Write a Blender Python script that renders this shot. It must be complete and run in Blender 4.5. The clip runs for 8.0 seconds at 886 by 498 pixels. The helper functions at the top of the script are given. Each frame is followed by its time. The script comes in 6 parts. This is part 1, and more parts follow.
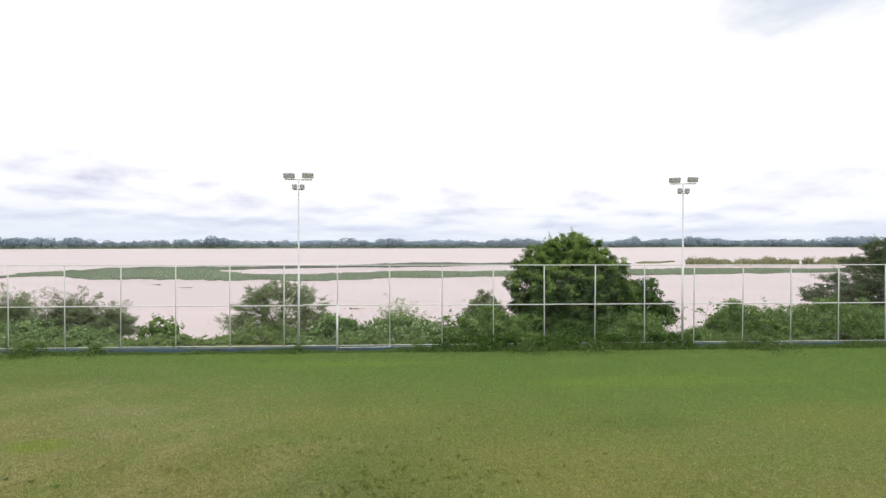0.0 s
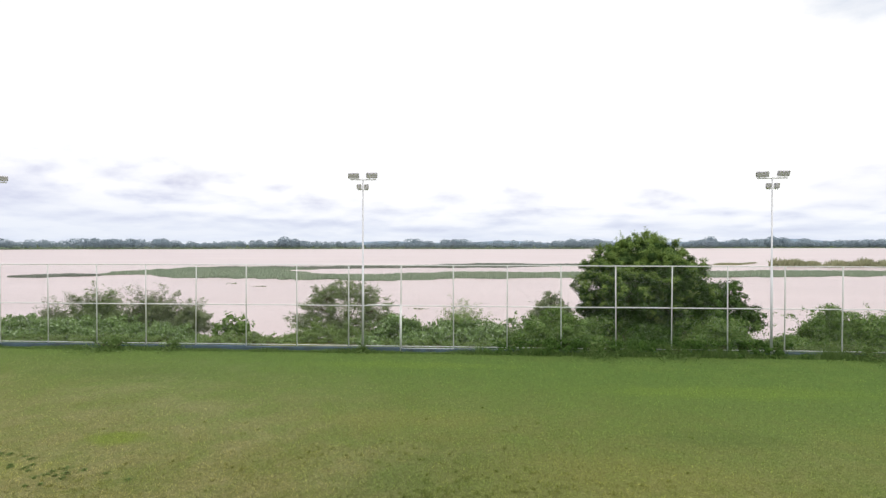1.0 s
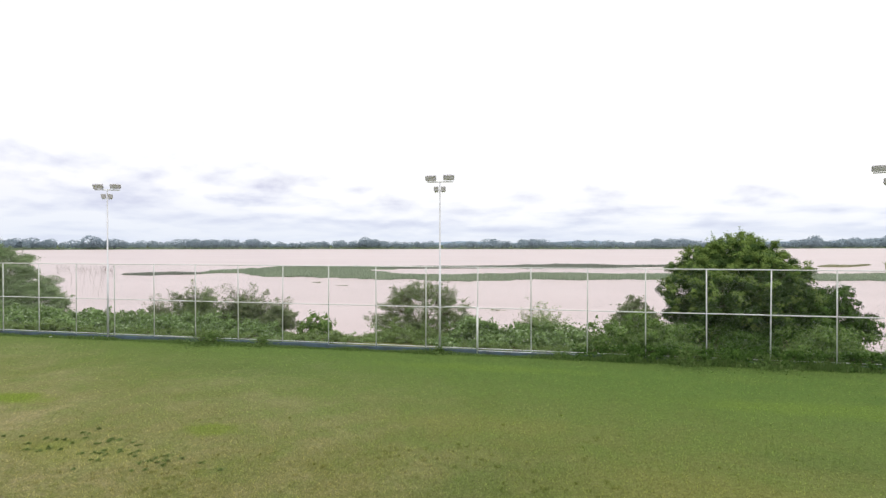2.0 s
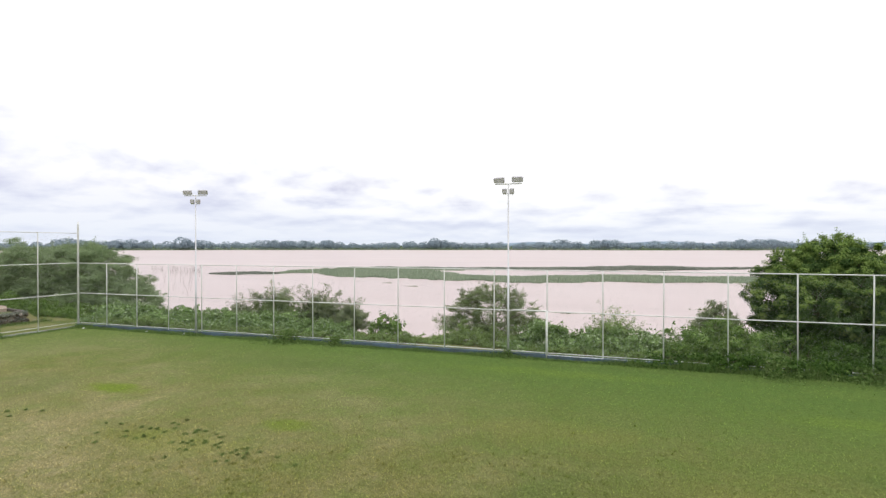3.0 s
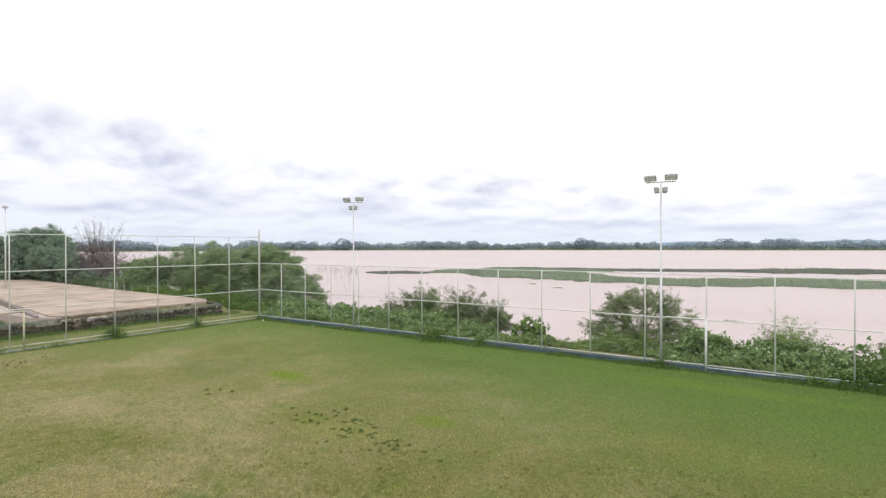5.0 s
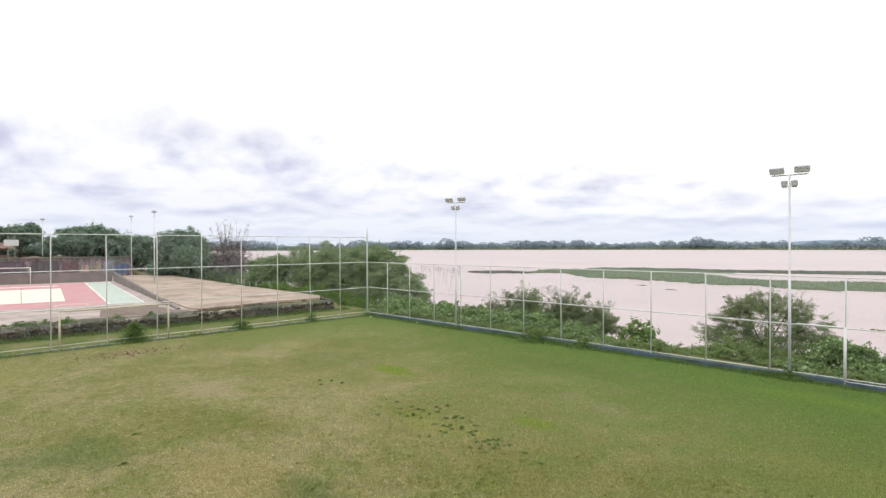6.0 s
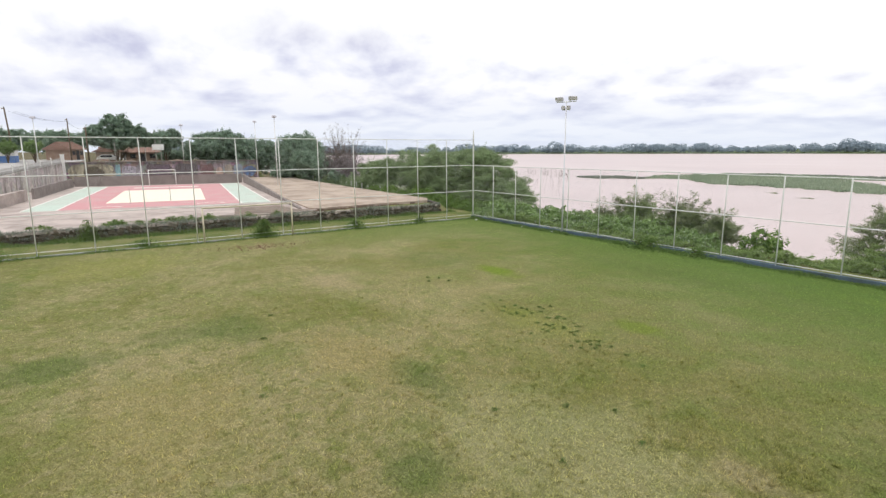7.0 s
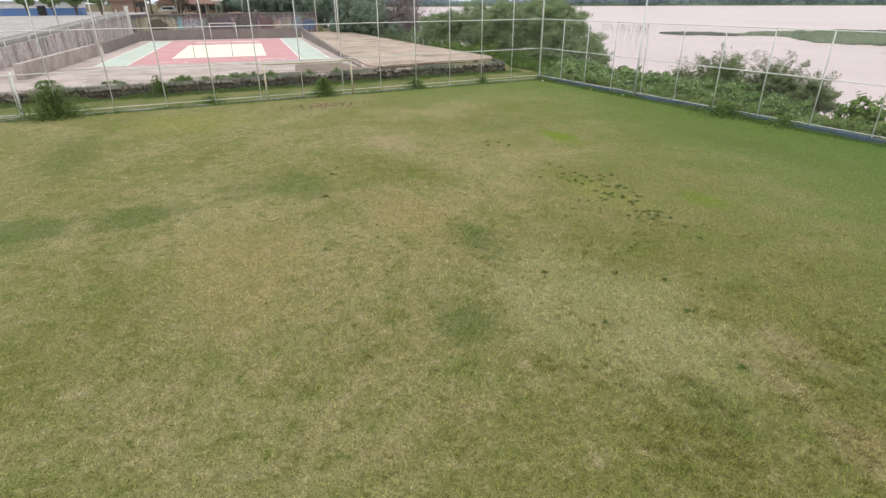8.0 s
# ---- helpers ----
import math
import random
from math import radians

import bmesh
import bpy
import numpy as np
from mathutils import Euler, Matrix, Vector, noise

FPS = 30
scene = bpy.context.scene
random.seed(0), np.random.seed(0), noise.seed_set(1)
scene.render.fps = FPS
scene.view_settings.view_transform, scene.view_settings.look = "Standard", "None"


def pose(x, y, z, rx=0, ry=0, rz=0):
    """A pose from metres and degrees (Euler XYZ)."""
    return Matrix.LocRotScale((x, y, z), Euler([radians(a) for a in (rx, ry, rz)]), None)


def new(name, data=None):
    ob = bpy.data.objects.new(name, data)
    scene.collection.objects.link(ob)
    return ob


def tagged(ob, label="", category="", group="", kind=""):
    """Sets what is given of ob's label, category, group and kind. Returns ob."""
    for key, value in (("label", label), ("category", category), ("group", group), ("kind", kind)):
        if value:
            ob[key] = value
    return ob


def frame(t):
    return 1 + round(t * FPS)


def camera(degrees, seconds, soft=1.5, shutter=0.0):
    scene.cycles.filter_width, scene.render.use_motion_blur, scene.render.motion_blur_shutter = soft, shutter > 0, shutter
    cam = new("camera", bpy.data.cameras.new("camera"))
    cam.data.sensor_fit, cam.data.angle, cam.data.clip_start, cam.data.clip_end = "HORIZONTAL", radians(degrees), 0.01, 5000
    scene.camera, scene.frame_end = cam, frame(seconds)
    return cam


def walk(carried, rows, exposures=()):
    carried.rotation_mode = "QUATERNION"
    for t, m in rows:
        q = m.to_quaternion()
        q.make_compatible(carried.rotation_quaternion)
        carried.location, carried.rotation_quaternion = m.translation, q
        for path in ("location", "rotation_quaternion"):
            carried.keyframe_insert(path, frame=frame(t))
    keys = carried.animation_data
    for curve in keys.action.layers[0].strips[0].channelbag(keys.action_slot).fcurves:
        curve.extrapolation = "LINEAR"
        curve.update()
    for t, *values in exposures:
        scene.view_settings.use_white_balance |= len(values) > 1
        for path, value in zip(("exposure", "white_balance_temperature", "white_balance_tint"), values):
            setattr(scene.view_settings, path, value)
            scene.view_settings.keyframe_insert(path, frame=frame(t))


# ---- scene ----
# ---- camera ----
EYE = 5.144
cam = camera(79.1, 8.0, soft=1.4)
walk(cam, [(t, pose(x, y, EYE + z, 90 + pitch, -roll, yaw)) for t, x, y, z, yaw, pitch, roll in [
    (0.0, 0.000, 0.000, -0.047, -3.317, -0.527, 0.071),
    (0.5, 0.007, 0.339, -0.052, -0.905, -0.506, 0.003),
    (1.0, 0.003, 0.614, -0.084, 3.537, -0.463, 0.061),
    (1.5, -0.008, 0.749, -0.035, 7.965, -0.448, 0.002),
    (1.7, -0.003, 0.757, -0.020, 9.441, -0.467, 0.015),
    (2.8, 0.028, 0.798, 0.065, 17.878, -0.371, 0.006),
    (3.0, 0.033, 0.806, 0.080, 19.124, -0.374, 0.026),
    (3.5, 0.019, 0.789, 0.133, 22.933, -0.378, 0.051),
    (4.0, 0.042, 0.759, 0.184, 27.274, -0.393, -0.005),
    (4.2, 0.057, 0.761, 0.187, 28.611, -0.404, -0.028),
    (5.3, 0.139, 0.775, 0.207, 37.709, -0.372, -0.192),
    (5.5, 0.154, 0.777, 0.210, 40.223, -0.380, -0.219),
    (6.0, 0.202, 0.774, 0.206, 45.404, -0.365, -0.186),
    (6.2, 0.210, 0.757, 0.189, 47.747, -1.160, -0.203),
    (6.5, 0.221, 0.731, 0.163, 50.839, -3.272, -0.226),
    (6.7, 0.245, 0.718, 0.147, 53.447, -6.117, -0.247),
    (7.0, 0.280, 0.698, 0.123, 56.620, -10.460, -0.285),
    (7.2, 0.301, 0.704, 0.121, 57.830, -12.928, -0.286),
    (7.5, 0.332, 0.712, 0.119, 59.892, -16.864, -0.291),
    (8.0, 0.413, 0.742, 0.110, 63.303, -24.767, -0.331)]],
    exposures=[(0.0, 0.0), (8.0, 0.0)])

# ---- sky and sun: a bright overcast with broken cloud low down ----
SUN_ELEVATION, SUN_TURN = 72, 150
world = bpy.data.worlds.new("overcast_sky")
scene.world = world
world.use_nodes = True
wt = world.node_tree
wt.nodes.clear()


def wnode(kind, **values):
    n = wt.nodes.new(kind)
    for key, value in values.items():
        n.inputs[key].default_value = value
    return n


def wmath(op, a, b=None, clamp=False):
    n = wt.nodes.new("ShaderNodeMath")
    n.operation, n.use_clamp = op, clamp
    for i, v in enumerate((a, b)):
        if v is None:
            continue
        if isinstance(v, (int, float)):
            n.inputs[i].default_value = v
        else:
            wt.links.new(v, n.inputs[i])
    return n.outputs[0]


def wramp(fac, stops):
    n = wt.nodes.new("ShaderNodeValToRGB")
    while len(n.color_ramp.elements) < len(stops):
        n.color_ramp.elements.new(0.5)
    for e, (at, c) in zip(n.color_ramp.elements, stops):
        e.position, e.color = at, (*c, 1)
    wt.links.new(fac, n.inputs[0])
    return n.outputs[0]


sky = wt.nodes.new("ShaderNodeTexSky")
sky.sky_type, sky.sun_disc = "NISHITA", False
sky.sun_elevation, sky.sun_rotation = radians(SUN_ELEVATION), radians(SUN_TURN)
clear = wnode("ShaderNodeBackground", Strength=0.15)
wt.links.new(sky.outputs[0], clear.inputs[0])
coord = wt.nodes.new("ShaderNodeTexCoord")
sep = wt.nodes.new("ShaderNodeSeparateXYZ")
wt.links.new(coord.outputs["Generated"], sep.inputs[0])
up = wmath("MAXIMUM", sep.outputs[2], 0.0)


def deck(height):
    """Where the line of sight meets a cloud deck: towards the horizon its pattern closes up into streaks."""
    n = wt.nodes.new("ShaderNodeCombineXYZ")
    thick = wmath("ADD", up, height)
    wt.links.new(wmath("DIVIDE", sep.outputs[0], thick), n.inputs[0])
    wt.links.new(wmath("DIVIDE", sep.outputs[1], thick), n.inputs[1])
    return n.outputs[0]


def wnoise(at, scale, detail, rough, warp=0.0):
    n = wnode("ShaderNodeTexNoise", Scale=scale, Detail=detail, Roughness=rough, Distortion=warp)
    wt.links.new(at, n.inputs["Vector"])
    return n.outputs[0]


def wmix(fac, a, b):
    n = wt.nodes.new("ShaderNodeMix")
    n.data_type = "RGBA"
    for socket, v in zip((n.inputs[0], n.inputs[6], n.inputs[7]), (fac, a, b)):
        if isinstance(v, tuple):
            socket.default_value = (*v, 1)
        else:
            wt.links.new(v, socket)
    return n.outputs[2]


near_deck, far_deck = deck(0.30), deck(0.15)
# cloud banks seen from the side: long flat bases with puffy tops, closer together towards the horizon
banks = wt.nodes.new("ShaderNodeCombineXYZ")
tier = wmath("MULTIPLY", wmath("DIVIDE", up, wmath("ADD", up, 0.14)), 11.0)
wt.links.new(wmath("MULTIPLY", sep.outputs[0], 10.0), banks.inputs[0])
wt.links.new(wmath("MULTIPLY", sep.outputs[1], 10.0), banks.inputs[1])
wt.links.new(tier, banks.inputs[2])
above = wt.nodes.new("ShaderNodeVectorMath")
above.operation = "ADD"
above.inputs[1].default_value = (0.0, 0.0, 0.42)
wt.links.new(banks.outputs[0], above.inputs[0])
here, over = wnoise(banks.outputs[0], 0.72, 8.0, 0.5, 0.1), wnoise(above.outputs[0], 0.72, 8.0, 0.5, 0.1)
rolls = wmath("ADD", wmath("MULTIPLY", here, 0.72), wmath("MULTIPLY", wnoise(near_deck, 2.0, 6.0, 0.46), 0.28))
billow = wmath("ADD", rolls, wmath("MULTIPLY", wmath("SUBTRACT", here, over), 0.42))
# base of the cloud deck: lilac-grey undersides low down, dazzling white higher up
low = wramp(billow, [(0.29, (0.60, 0.615, 0.79)), (0.37, (0.715, 0.735, 0.885)), (0.45, (0.835, 0.855, 0.965)), (0.56, (0.98, 0.985, 1.03))])
low = wmix(wramp(up, [(0.0, (0.78, 0.78, 0.78)), (0.10, (0, 0, 0))]), low, (0.77, 0.835, 0.95))
high = wramp(wnoise(far_deck, 1.0, 5.0, 0.5), [(0.25, (0.965, 0.97, 0.995)), (0.5, (1.12, 1.12, 1.12))])
# the grey bases reach higher in the west; their upper edge is ragged
westward = wmath("MULTIPLY", wmath("MAXIMUM", wmath("SUBTRACT", -0.32, sep.outputs[0]), 0.0), 0.17)
ragged = wmath("MULTIPLY", wmath("SUBTRACT", 0.5, billow), 0.16)
lift = wramp(wmath("SUBTRACT", wmath("SUBTRACT", up, westward), ragged), [(0.025, (0, 0, 0)), (0.12, (1, 1, 1))])
sky_light = wmix(lift, low, high)
cloud = wnode("ShaderNodeBackground", Strength=1.0)
wt.links.new(sky_light, cloud.inputs[0])
gap = wnoise(far_deck, 2.2, 6.0, 0.6)
# one thin place in the cloud, high over the river, lets the blue through
hole = wt.nodes.new("ShaderNodeVectorMath")
hole.operation = "DISTANCE"
wt.links.new(far_deck, hole.inputs[0])
hole.inputs[1].default_value = (1.15, 1.20, 0.0)
cover = wramp(wmath("ADD", hole.outputs["Value"], wmath("MULTIPLY", wmath("SUBTRACT", gap, 0.5), 0.9)), [(0.05, (0.42, 0.42, 0.42)), (0.42, (1, 1, 1))])
both = wt.nodes.new("ShaderNodeMixShader")
wt.links.new(cover, both.inputs[0])
wt.links.new(clear.outputs[0], both.inputs[1])
wt.links.new(cloud.outputs[0], both.inputs[2])
wout = wt.nodes.new("ShaderNodeOutputWorld")
wt.links.new(both.outputs[0], wout.inputs[0])

sun_data = bpy.data.lights.new("sun", "SUN")
sun_data.energy, sun_data.angle, sun_data.color = 1.4, radians(12), (1.0, 0.96, 0.90)
sun = new("sun", sun_data)
sun.matrix_world = pose(0, 0, 60, 90 - SUN_ELEVATION, 0, 180 - SUN_TURN)
scene.view_settings.exposure = 0.0

# ---- materials ----


class Nodes:
    """A node material with a principled surface, and short ways to add to it."""

    def __init__(self, name, rough=0.8, metal=0.0, gloss=0.3):
        self.mat = bpy.data.materials.new(name)
        self.mat.use_nodes = True
        self.t = self.mat.node_tree
        self.p = self.t.nodes["Principled BSDF"]
        self.p.inputs["Roughness"].default_value = rough
        self.p.inputs["Metallic"].default_value = metal
        self.p.inputs["Specular IOR Level"].default_value = gloss
        self.out = self.t.nodes["Material Output"]
        self.place = self.t.nodes.new("ShaderNodeNewGeometry").outputs["Position"]

    def link(self, a, b):
        self.t.links.new(a, b)

    def set(self, socket, v):
        if isinstance(v, (int, float)):
            socket.default_value = v
        elif isinstance(v, tuple):
            socket.default_value = (*v, 1)
        else:
            self.link(v, socket)

    def noise(self, scale, detail=4.0, rough=0.55, stretch=None, warp=0.0):
        n = self.t.nodes.new("ShaderNodeTexNoise")
        n.inputs["Scale"].default_value, n.inputs["Detail"].default_value = scale, detail
        n.inputs["Roughness"].default_value, n.inputs["Distortion"].default_value = rough, warp
        at = self.place
        if stretch:
            m = self.t.nodes.new("ShaderNodeMapping")
            m.inputs["Scale"].default_value = stretch
            self.link(at, m.inputs[0])
            at = m.outputs[0]
        self.link(at, n.inputs["Vector"])
        return n.outputs[0]

    def ramp(self, fac, stops):
        n = self.t.nodes.new("ShaderNodeValToRGB")
        while len(n.color_ramp.elements) < len(stops):
            n.color_ramp.elements.new(0.5)
        for e, (at, c) in zip(n.color_ramp.elements, stops):
            e.position, e.color = at, (*((c, c, c) if isinstance(c, (int, float)) else c), 1)
        self.link(fac, n.inputs[0])
        return n.outputs[0]

    def mix(self, fac, a, b, how="MIX"):
        n = self.t.nodes.new("ShaderNodeMix")
        n.data_type, n.blend_type = "RGBA", how
        self.set(n.inputs[0], fac)
        self.set(n.inputs[6], a)
        self.set(n.inputs[7], b)
        return n.outputs[2]

    def math(self, op, a, b=0.0, clamp=False):
        n = self.t.nodes.new("ShaderNodeMath")
        n.operation, n.use_clamp = op, clamp
        self.set(n.inputs[0], a)
        self.set(n.inputs[1], b)
        return n.outputs[0]

    def axis(self, i):
        n = self.t.nodes.new("ShaderNodeSeparateXYZ")
        self.link(self.place, n.inputs[0])
        return n.outputs[i]

    def span(self, value, a, b):
        """0 at a, 1 at b."""
        n = self.t.nodes.new("ShaderNodeMapRange")
        n.interpolation_type = "SMOOTHSTEP"
        self.set(n.inputs[0], value)
        n.inputs[1].default_value, n.inputs[2].default_value = a, b
        return n.outputs[0]

    def spot(self, x, y, rx, ry, wobble, soft=0.35):
        """A stain of its own shape on the ground: 1 inside, 0 outside."""
        dx = self.math("DIVIDE", self.math("SUBTRACT", self.axis(0), x), rx)
        dy = self.math("DIVIDE", self.math("SUBTRACT", self.axis(1), y), ry)
        d = self.math("SQRT", self.math("ADD", self.math("MULTIPLY", dx, dx), self.math("MULTIPLY", dy, dy)))
        d = self.math("ADD", d, self.math("MULTIPLY", self.math("SUBTRACT", wobble, 0.5), 1.3))
        return self.span(d, 1.0, 1.0 - soft)

    def colour(self, c):
        self.set(self.p.inputs["Base Color"], c)
        return self

    def bump(self, height, strength=0.3, distance=0.02):
        n = self.t.nodes.new("ShaderNodeBump")
        n.inputs["Strength"].default_value, n.inputs["Distance"].default_value = strength, distance
        self.link(height, n.inputs["Height"])
        self.link(n.outputs[0], self.p.inputs["Normal"])
        return self

    def random_object(self):
        return self.t.nodes.new("ShaderNodeObjectInfo").outputs["Random"]

    def random_island(self):
        return self.t.nodes.new("ShaderNodeNewGeometry").outputs["Random Per Island"]


def worn(name, c, dark, rough=0.75, scale=1.5, grain=40.0, metal=0.0, bump=0.25, amount=0.5, gloss=0.3, streak=None):
    """A painted, plastered or bare surface with stains and grain."""
    m = Nodes(name, rough, metal, gloss)
    stain = m.noise(scale, 6, 0.65, streak, 0.4)
    fine = m.noise(grain, 3, 0.6)
    base = m.mix(m.ramp(stain, [(0.42, 0.0), (0.72, amount)]), c, dark)
    m.colour(m.mix(0.22, base, m.ramp(fine, [(0.3, 0.25), (0.7, 0.85)]), "OVERLAY"))
    m.bump(fine, bump, 0.01)
    return m.mat


def leaf_mat(name, deep, light, dry=None, through_light=0.42):
    m = Nodes(name, 0.6, 0.0, 0.07)
    deep, light, dry = [(q[0] * 1.43, q[1] * 1.53, q[2] * 1.9) for q in (deep, light, dry or light)]
    r = m.random_island()
    mid = tuple(0.42 * p + 0.58 * q for p, q in zip(deep, light))
    c = m.mix(0.8, mid, m.ramp(r, [(0.0, deep), (0.45, mid), (0.86, light), (1.0, dry)]))
    c = m.mix(m.ramp(m.noise(1.3, 4, 0.6), [(0.34, 0.0), (0.66, 0.7)]), c, m.mix(0.5, deep, mid))
    m.colour(c)
    back = m.t.nodes.new("ShaderNodeBsdfTranslucent")
    m.set(back.inputs[0], m.mix(0.5, c, light))
    both = m.t.nodes.new("ShaderNodeMixShader")
    both.inputs[0].default_value = through_light
    m.link(m.p.outputs[0], both.inputs[1])
    m.link(back.outputs[0], both.inputs[2])
    m.link(both.outputs[0], m.out.inputs[0])
    return m.mat


def lawn_nodes(name, blades):
    """The mown field: greener by the river, drier towards its middle, with patches of its own."""
    m = Nodes(name, 0.95, 0.0, 0.03)
    big = m.noise(0.16, 5, 0.6, None, 0.5)
    mid = m.noise(0.8, 5, 0.62, None, 0.4)
    fine = m.noise(9.0, 5, 0.7)
    hair = m.noise(60.0, 3, 0.7)
    river = m.span(m.math("ADD", m.math("ADD", m.axis(1), m.math("MULTIPLY", m.axis(0), 0.22)), m.math("MULTIPLY", mid, 7.0)), 11.0, 27.0)
    green, olive, straw = (0.089, 0.144, 0.037), (0.145, 0.151, 0.046), (0.258, 0.232, 0.122)
    west = m.span(m.axis(0), 4.0, -12.0)
    dry = m.mix(m.math("MULTIPLY", m.ramp(big, [(0.30, 0.0), (0.62, 1.0)]), m.math("ADD", 0.25, m.math("MULTIPLY", west, 0.75))), olive, straw)
    c = m.mix(river, dry, green)
    c = m.mix(m.ramp(mid, [(0.45, 0.0), (0.75, 0.55)]), c, (0.125, 0.175, 0.045))
    tuft = m.noise(2.6, 6, 0.72, None, 0.8)
    near = m.span(m.axis(1), 16.0, 4.0)
    c = m.mix(m.math("MULTIPLY", m.math("ADD", 0.35, m.math("MULTIPLY", near, 0.5)), m.ramp(tuft, [(0.50, 0.0), (0.68, 1.0)])), c, (0.110, 0.132, 0.034))
    c = m.mix(m.math("MULTIPLY", near, m.ramp(tuft, [(0.30, 0.75), (0.46, 0.0)])), c, (0.30, 0.262, 0.158))
    # far part by the end fence: fresh green strip with a yellow flush
    edge = m.math("MULTIPLY", m.span(m.axis(0), -24.0, -31.0), m.math("ADD", 0.12, m.math("MULTIPLY", m.span(m.axis(1), 7.0, 17.0), 0.48)))
    c = m.mix(edge, c, (0.120, 0.166, 0.050))
    wob = m.noise(0.9, 4, 0.6)
    for x, y, rx, ry, tint, k in LAWN_SPOTS:
        c = m.mix(m.math("MULTIPLY", m.spot(x, y, rx, ry, wob, 0.7), k), c, tint)
    if blades:
        r = m.random_island()
        c = m.mix(m.ramp(r, [(0.1, 0.1), (0.9, 1.0)]), c, c, "ADD")
        c = m.mix(0.6, c, m.ramp(r, [(0.0, (0.46, 0.50, 0.40)), (0.55, (0.60, 0.61, 0.56)), (0.9, (0.78, 0.75, 0.66)), (1.0, (0.95, 0.90, 0.78))]), "OVERLAY")
    else:
        c = m.mix(0.55, c, m.ramp(fine, [(0.25, 0.22), (0.75, 0.80)]), "OVERLAY")
        c = m.mix(0.45, c, m.ramp(hair, [(0.25, 0.20), (0.75, 0.82)]), "OVERLAY")
        strand = m.noise(26.0, 5, 0.8, (1.0, 1.25, 1.0), 0.6)
        c = m.mix(0.75, c, m.ramp(strand, [(0.34, 0.16), (0.50, 0.50), (0.68, 0.88)]), "OVERLAY")
        m.bump(m.mix(0.5, strand, hair), 0.7, 0.04)
    return m, c


DARK_GRASS, FRESH, BARE = (0.080, 0.120, 0.034), (0.135, 0.190, 0.028), (0.30, 0.245, 0.155)
LAWN_SPOTS = [(-17.8, 15.4, 1.8, 0.8, FRESH, 0.9), (-9.3, 14.1, 1.0, 0.7, FRESH, 0.6), (-6.8, 4.8, 1.2, 0.9, DARK_GRASS, 0.6), (-9.9, 6.8, 1.8, 0.9, DARK_GRASS, 0.6),
              (-16.2, 4.0, 2.4, 1.1, DARK_GRASS, 0.5), (-15.6, -3.2, 1.6, 1.7, DARK_GRASS, 0.7), (-15.5, -0.6, 1.4, 2.0, DARK_GRASS, 0.65), (-16.4, 2.4, 1.3, 1.8, DARK_GRASS, 0.4), (-24.0, -3.0, 5.0, 1.6, DARK_GRASS, 0.45), (-28.5, 1.5, 4.0, 4.0, (0.205, 0.215, 0.055), 0.4),
              (-30.0, 8.4, 1.6, 1.0, BARE, 0.4), (-20.0, 8.6, 2.6, 1.3, BARE, 0.4), (-12.2, 6.0, 3.0, 1.4, (0.27, 0.225, 0.110), 0.5), (-11.0, 1.5, 4.0, 2.2, (0.25, 0.215, 0.095), 0.5),
              (-3.7, 9.2, 0.9, 0.6, BARE, 0.5), (-3.2, 8.2, 0.8, 0.45, BARE, 0.5), (-1.7, 7.9, 1.0, 0.6, BARE, 0.6),
              (-11.3, 11.9, 3.0, 1.0, (0.175, 0.205, 0.042), 0.35), (-6.0, 7.4, 3.8, 2.6, (0.275, 0.268, 0.145), 0.6), (-3.0, 6.9, 1.2, 0.6, DARK_GRASS, 0.3), (-1.0, 9.4, 1.8, 0.8, DARK_GRASS, 0.3),
              (-21.5, 14.5, 3.2, 2.6, DARK_GRASS, 0.3), (-0.5, 11.5, 3.6, 3.4, DARK_GRASS, 0.45),
              (6.5, 15.0, 2.5, 1.0, DARK_GRASS, 0.4), (3.0, 12.0, 5.0, 2.4, (0.190, 0.190, 0.058), 0.3), (9.5, 9.0, 5.0, 2.6, (0.195, 0.190, 0.060), 0.3),
              (1.0, 8.0, 4.0, 2.0, (0.190, 0.188, 0.060), 0.3), (-2.0, 16.0, 4.0, 1.4, (0.170, 0.178, 0.055), 0.35), (14.0, 15.0, 6.0, 2.0, (0.165, 0.175, 0.052), 0.4),
              (-13.0, 21.0, 6.0, 1.6, DARK_GRASS, 0.35), (4.0, 24.6, 14.0, 0.8, DARK_GRASS, 0.45), (9.0, 19.5, 7.0, 1.1, (0.125, 0.185, 0.036), 0.5), (-3.0, 23.0, 6.0, 0.9, (0.125, 0.185, 0.036), 0.45)]
lawn, lawn_colour = lawn_nodes("mown_lawn", False)
# outside the field the same sheet turns to rough bank grass and bare mud
rough_mix = lawn.noise(0.5, 6, 0.65)
bank_colour = lawn.ramp(rough_mix, [(0.33, (0.100, 0.130, 0.042)), (0.5, (0.150, 0.168, 0.064)), (0.68, (0.225, 0.205, 0.110))])
outside = lawn.math("MAXIMUM", lawn.span(lawn.axis(1), 25.7, 26.1), lawn.span(lawn.axis(0), -33.5, -34.0))
far_land = lawn.span(lawn.axis(1), 300.0, 420.0)
ground_colour = lawn.mix(outside, lawn_colour, bank_colour)
ground_colour = lawn.mix(lawn.span(lawn.axis(0), -97.0, -101.0), ground_colour, lawn.ramp(rough_mix, [(0.35, (0.10, 0.105, 0.055)), (0.65, (0.17, 0.135, 0.095))]))
ground_colour = lawn.mix(far_land, ground_colour, (0.075, 0.105, 0.045))
lawn.colour(ground_colour)
LAWN = lawn.mat
blade, blade_colour = lawn_nodes("grass_blades", True)
blade.colour(blade_colour)
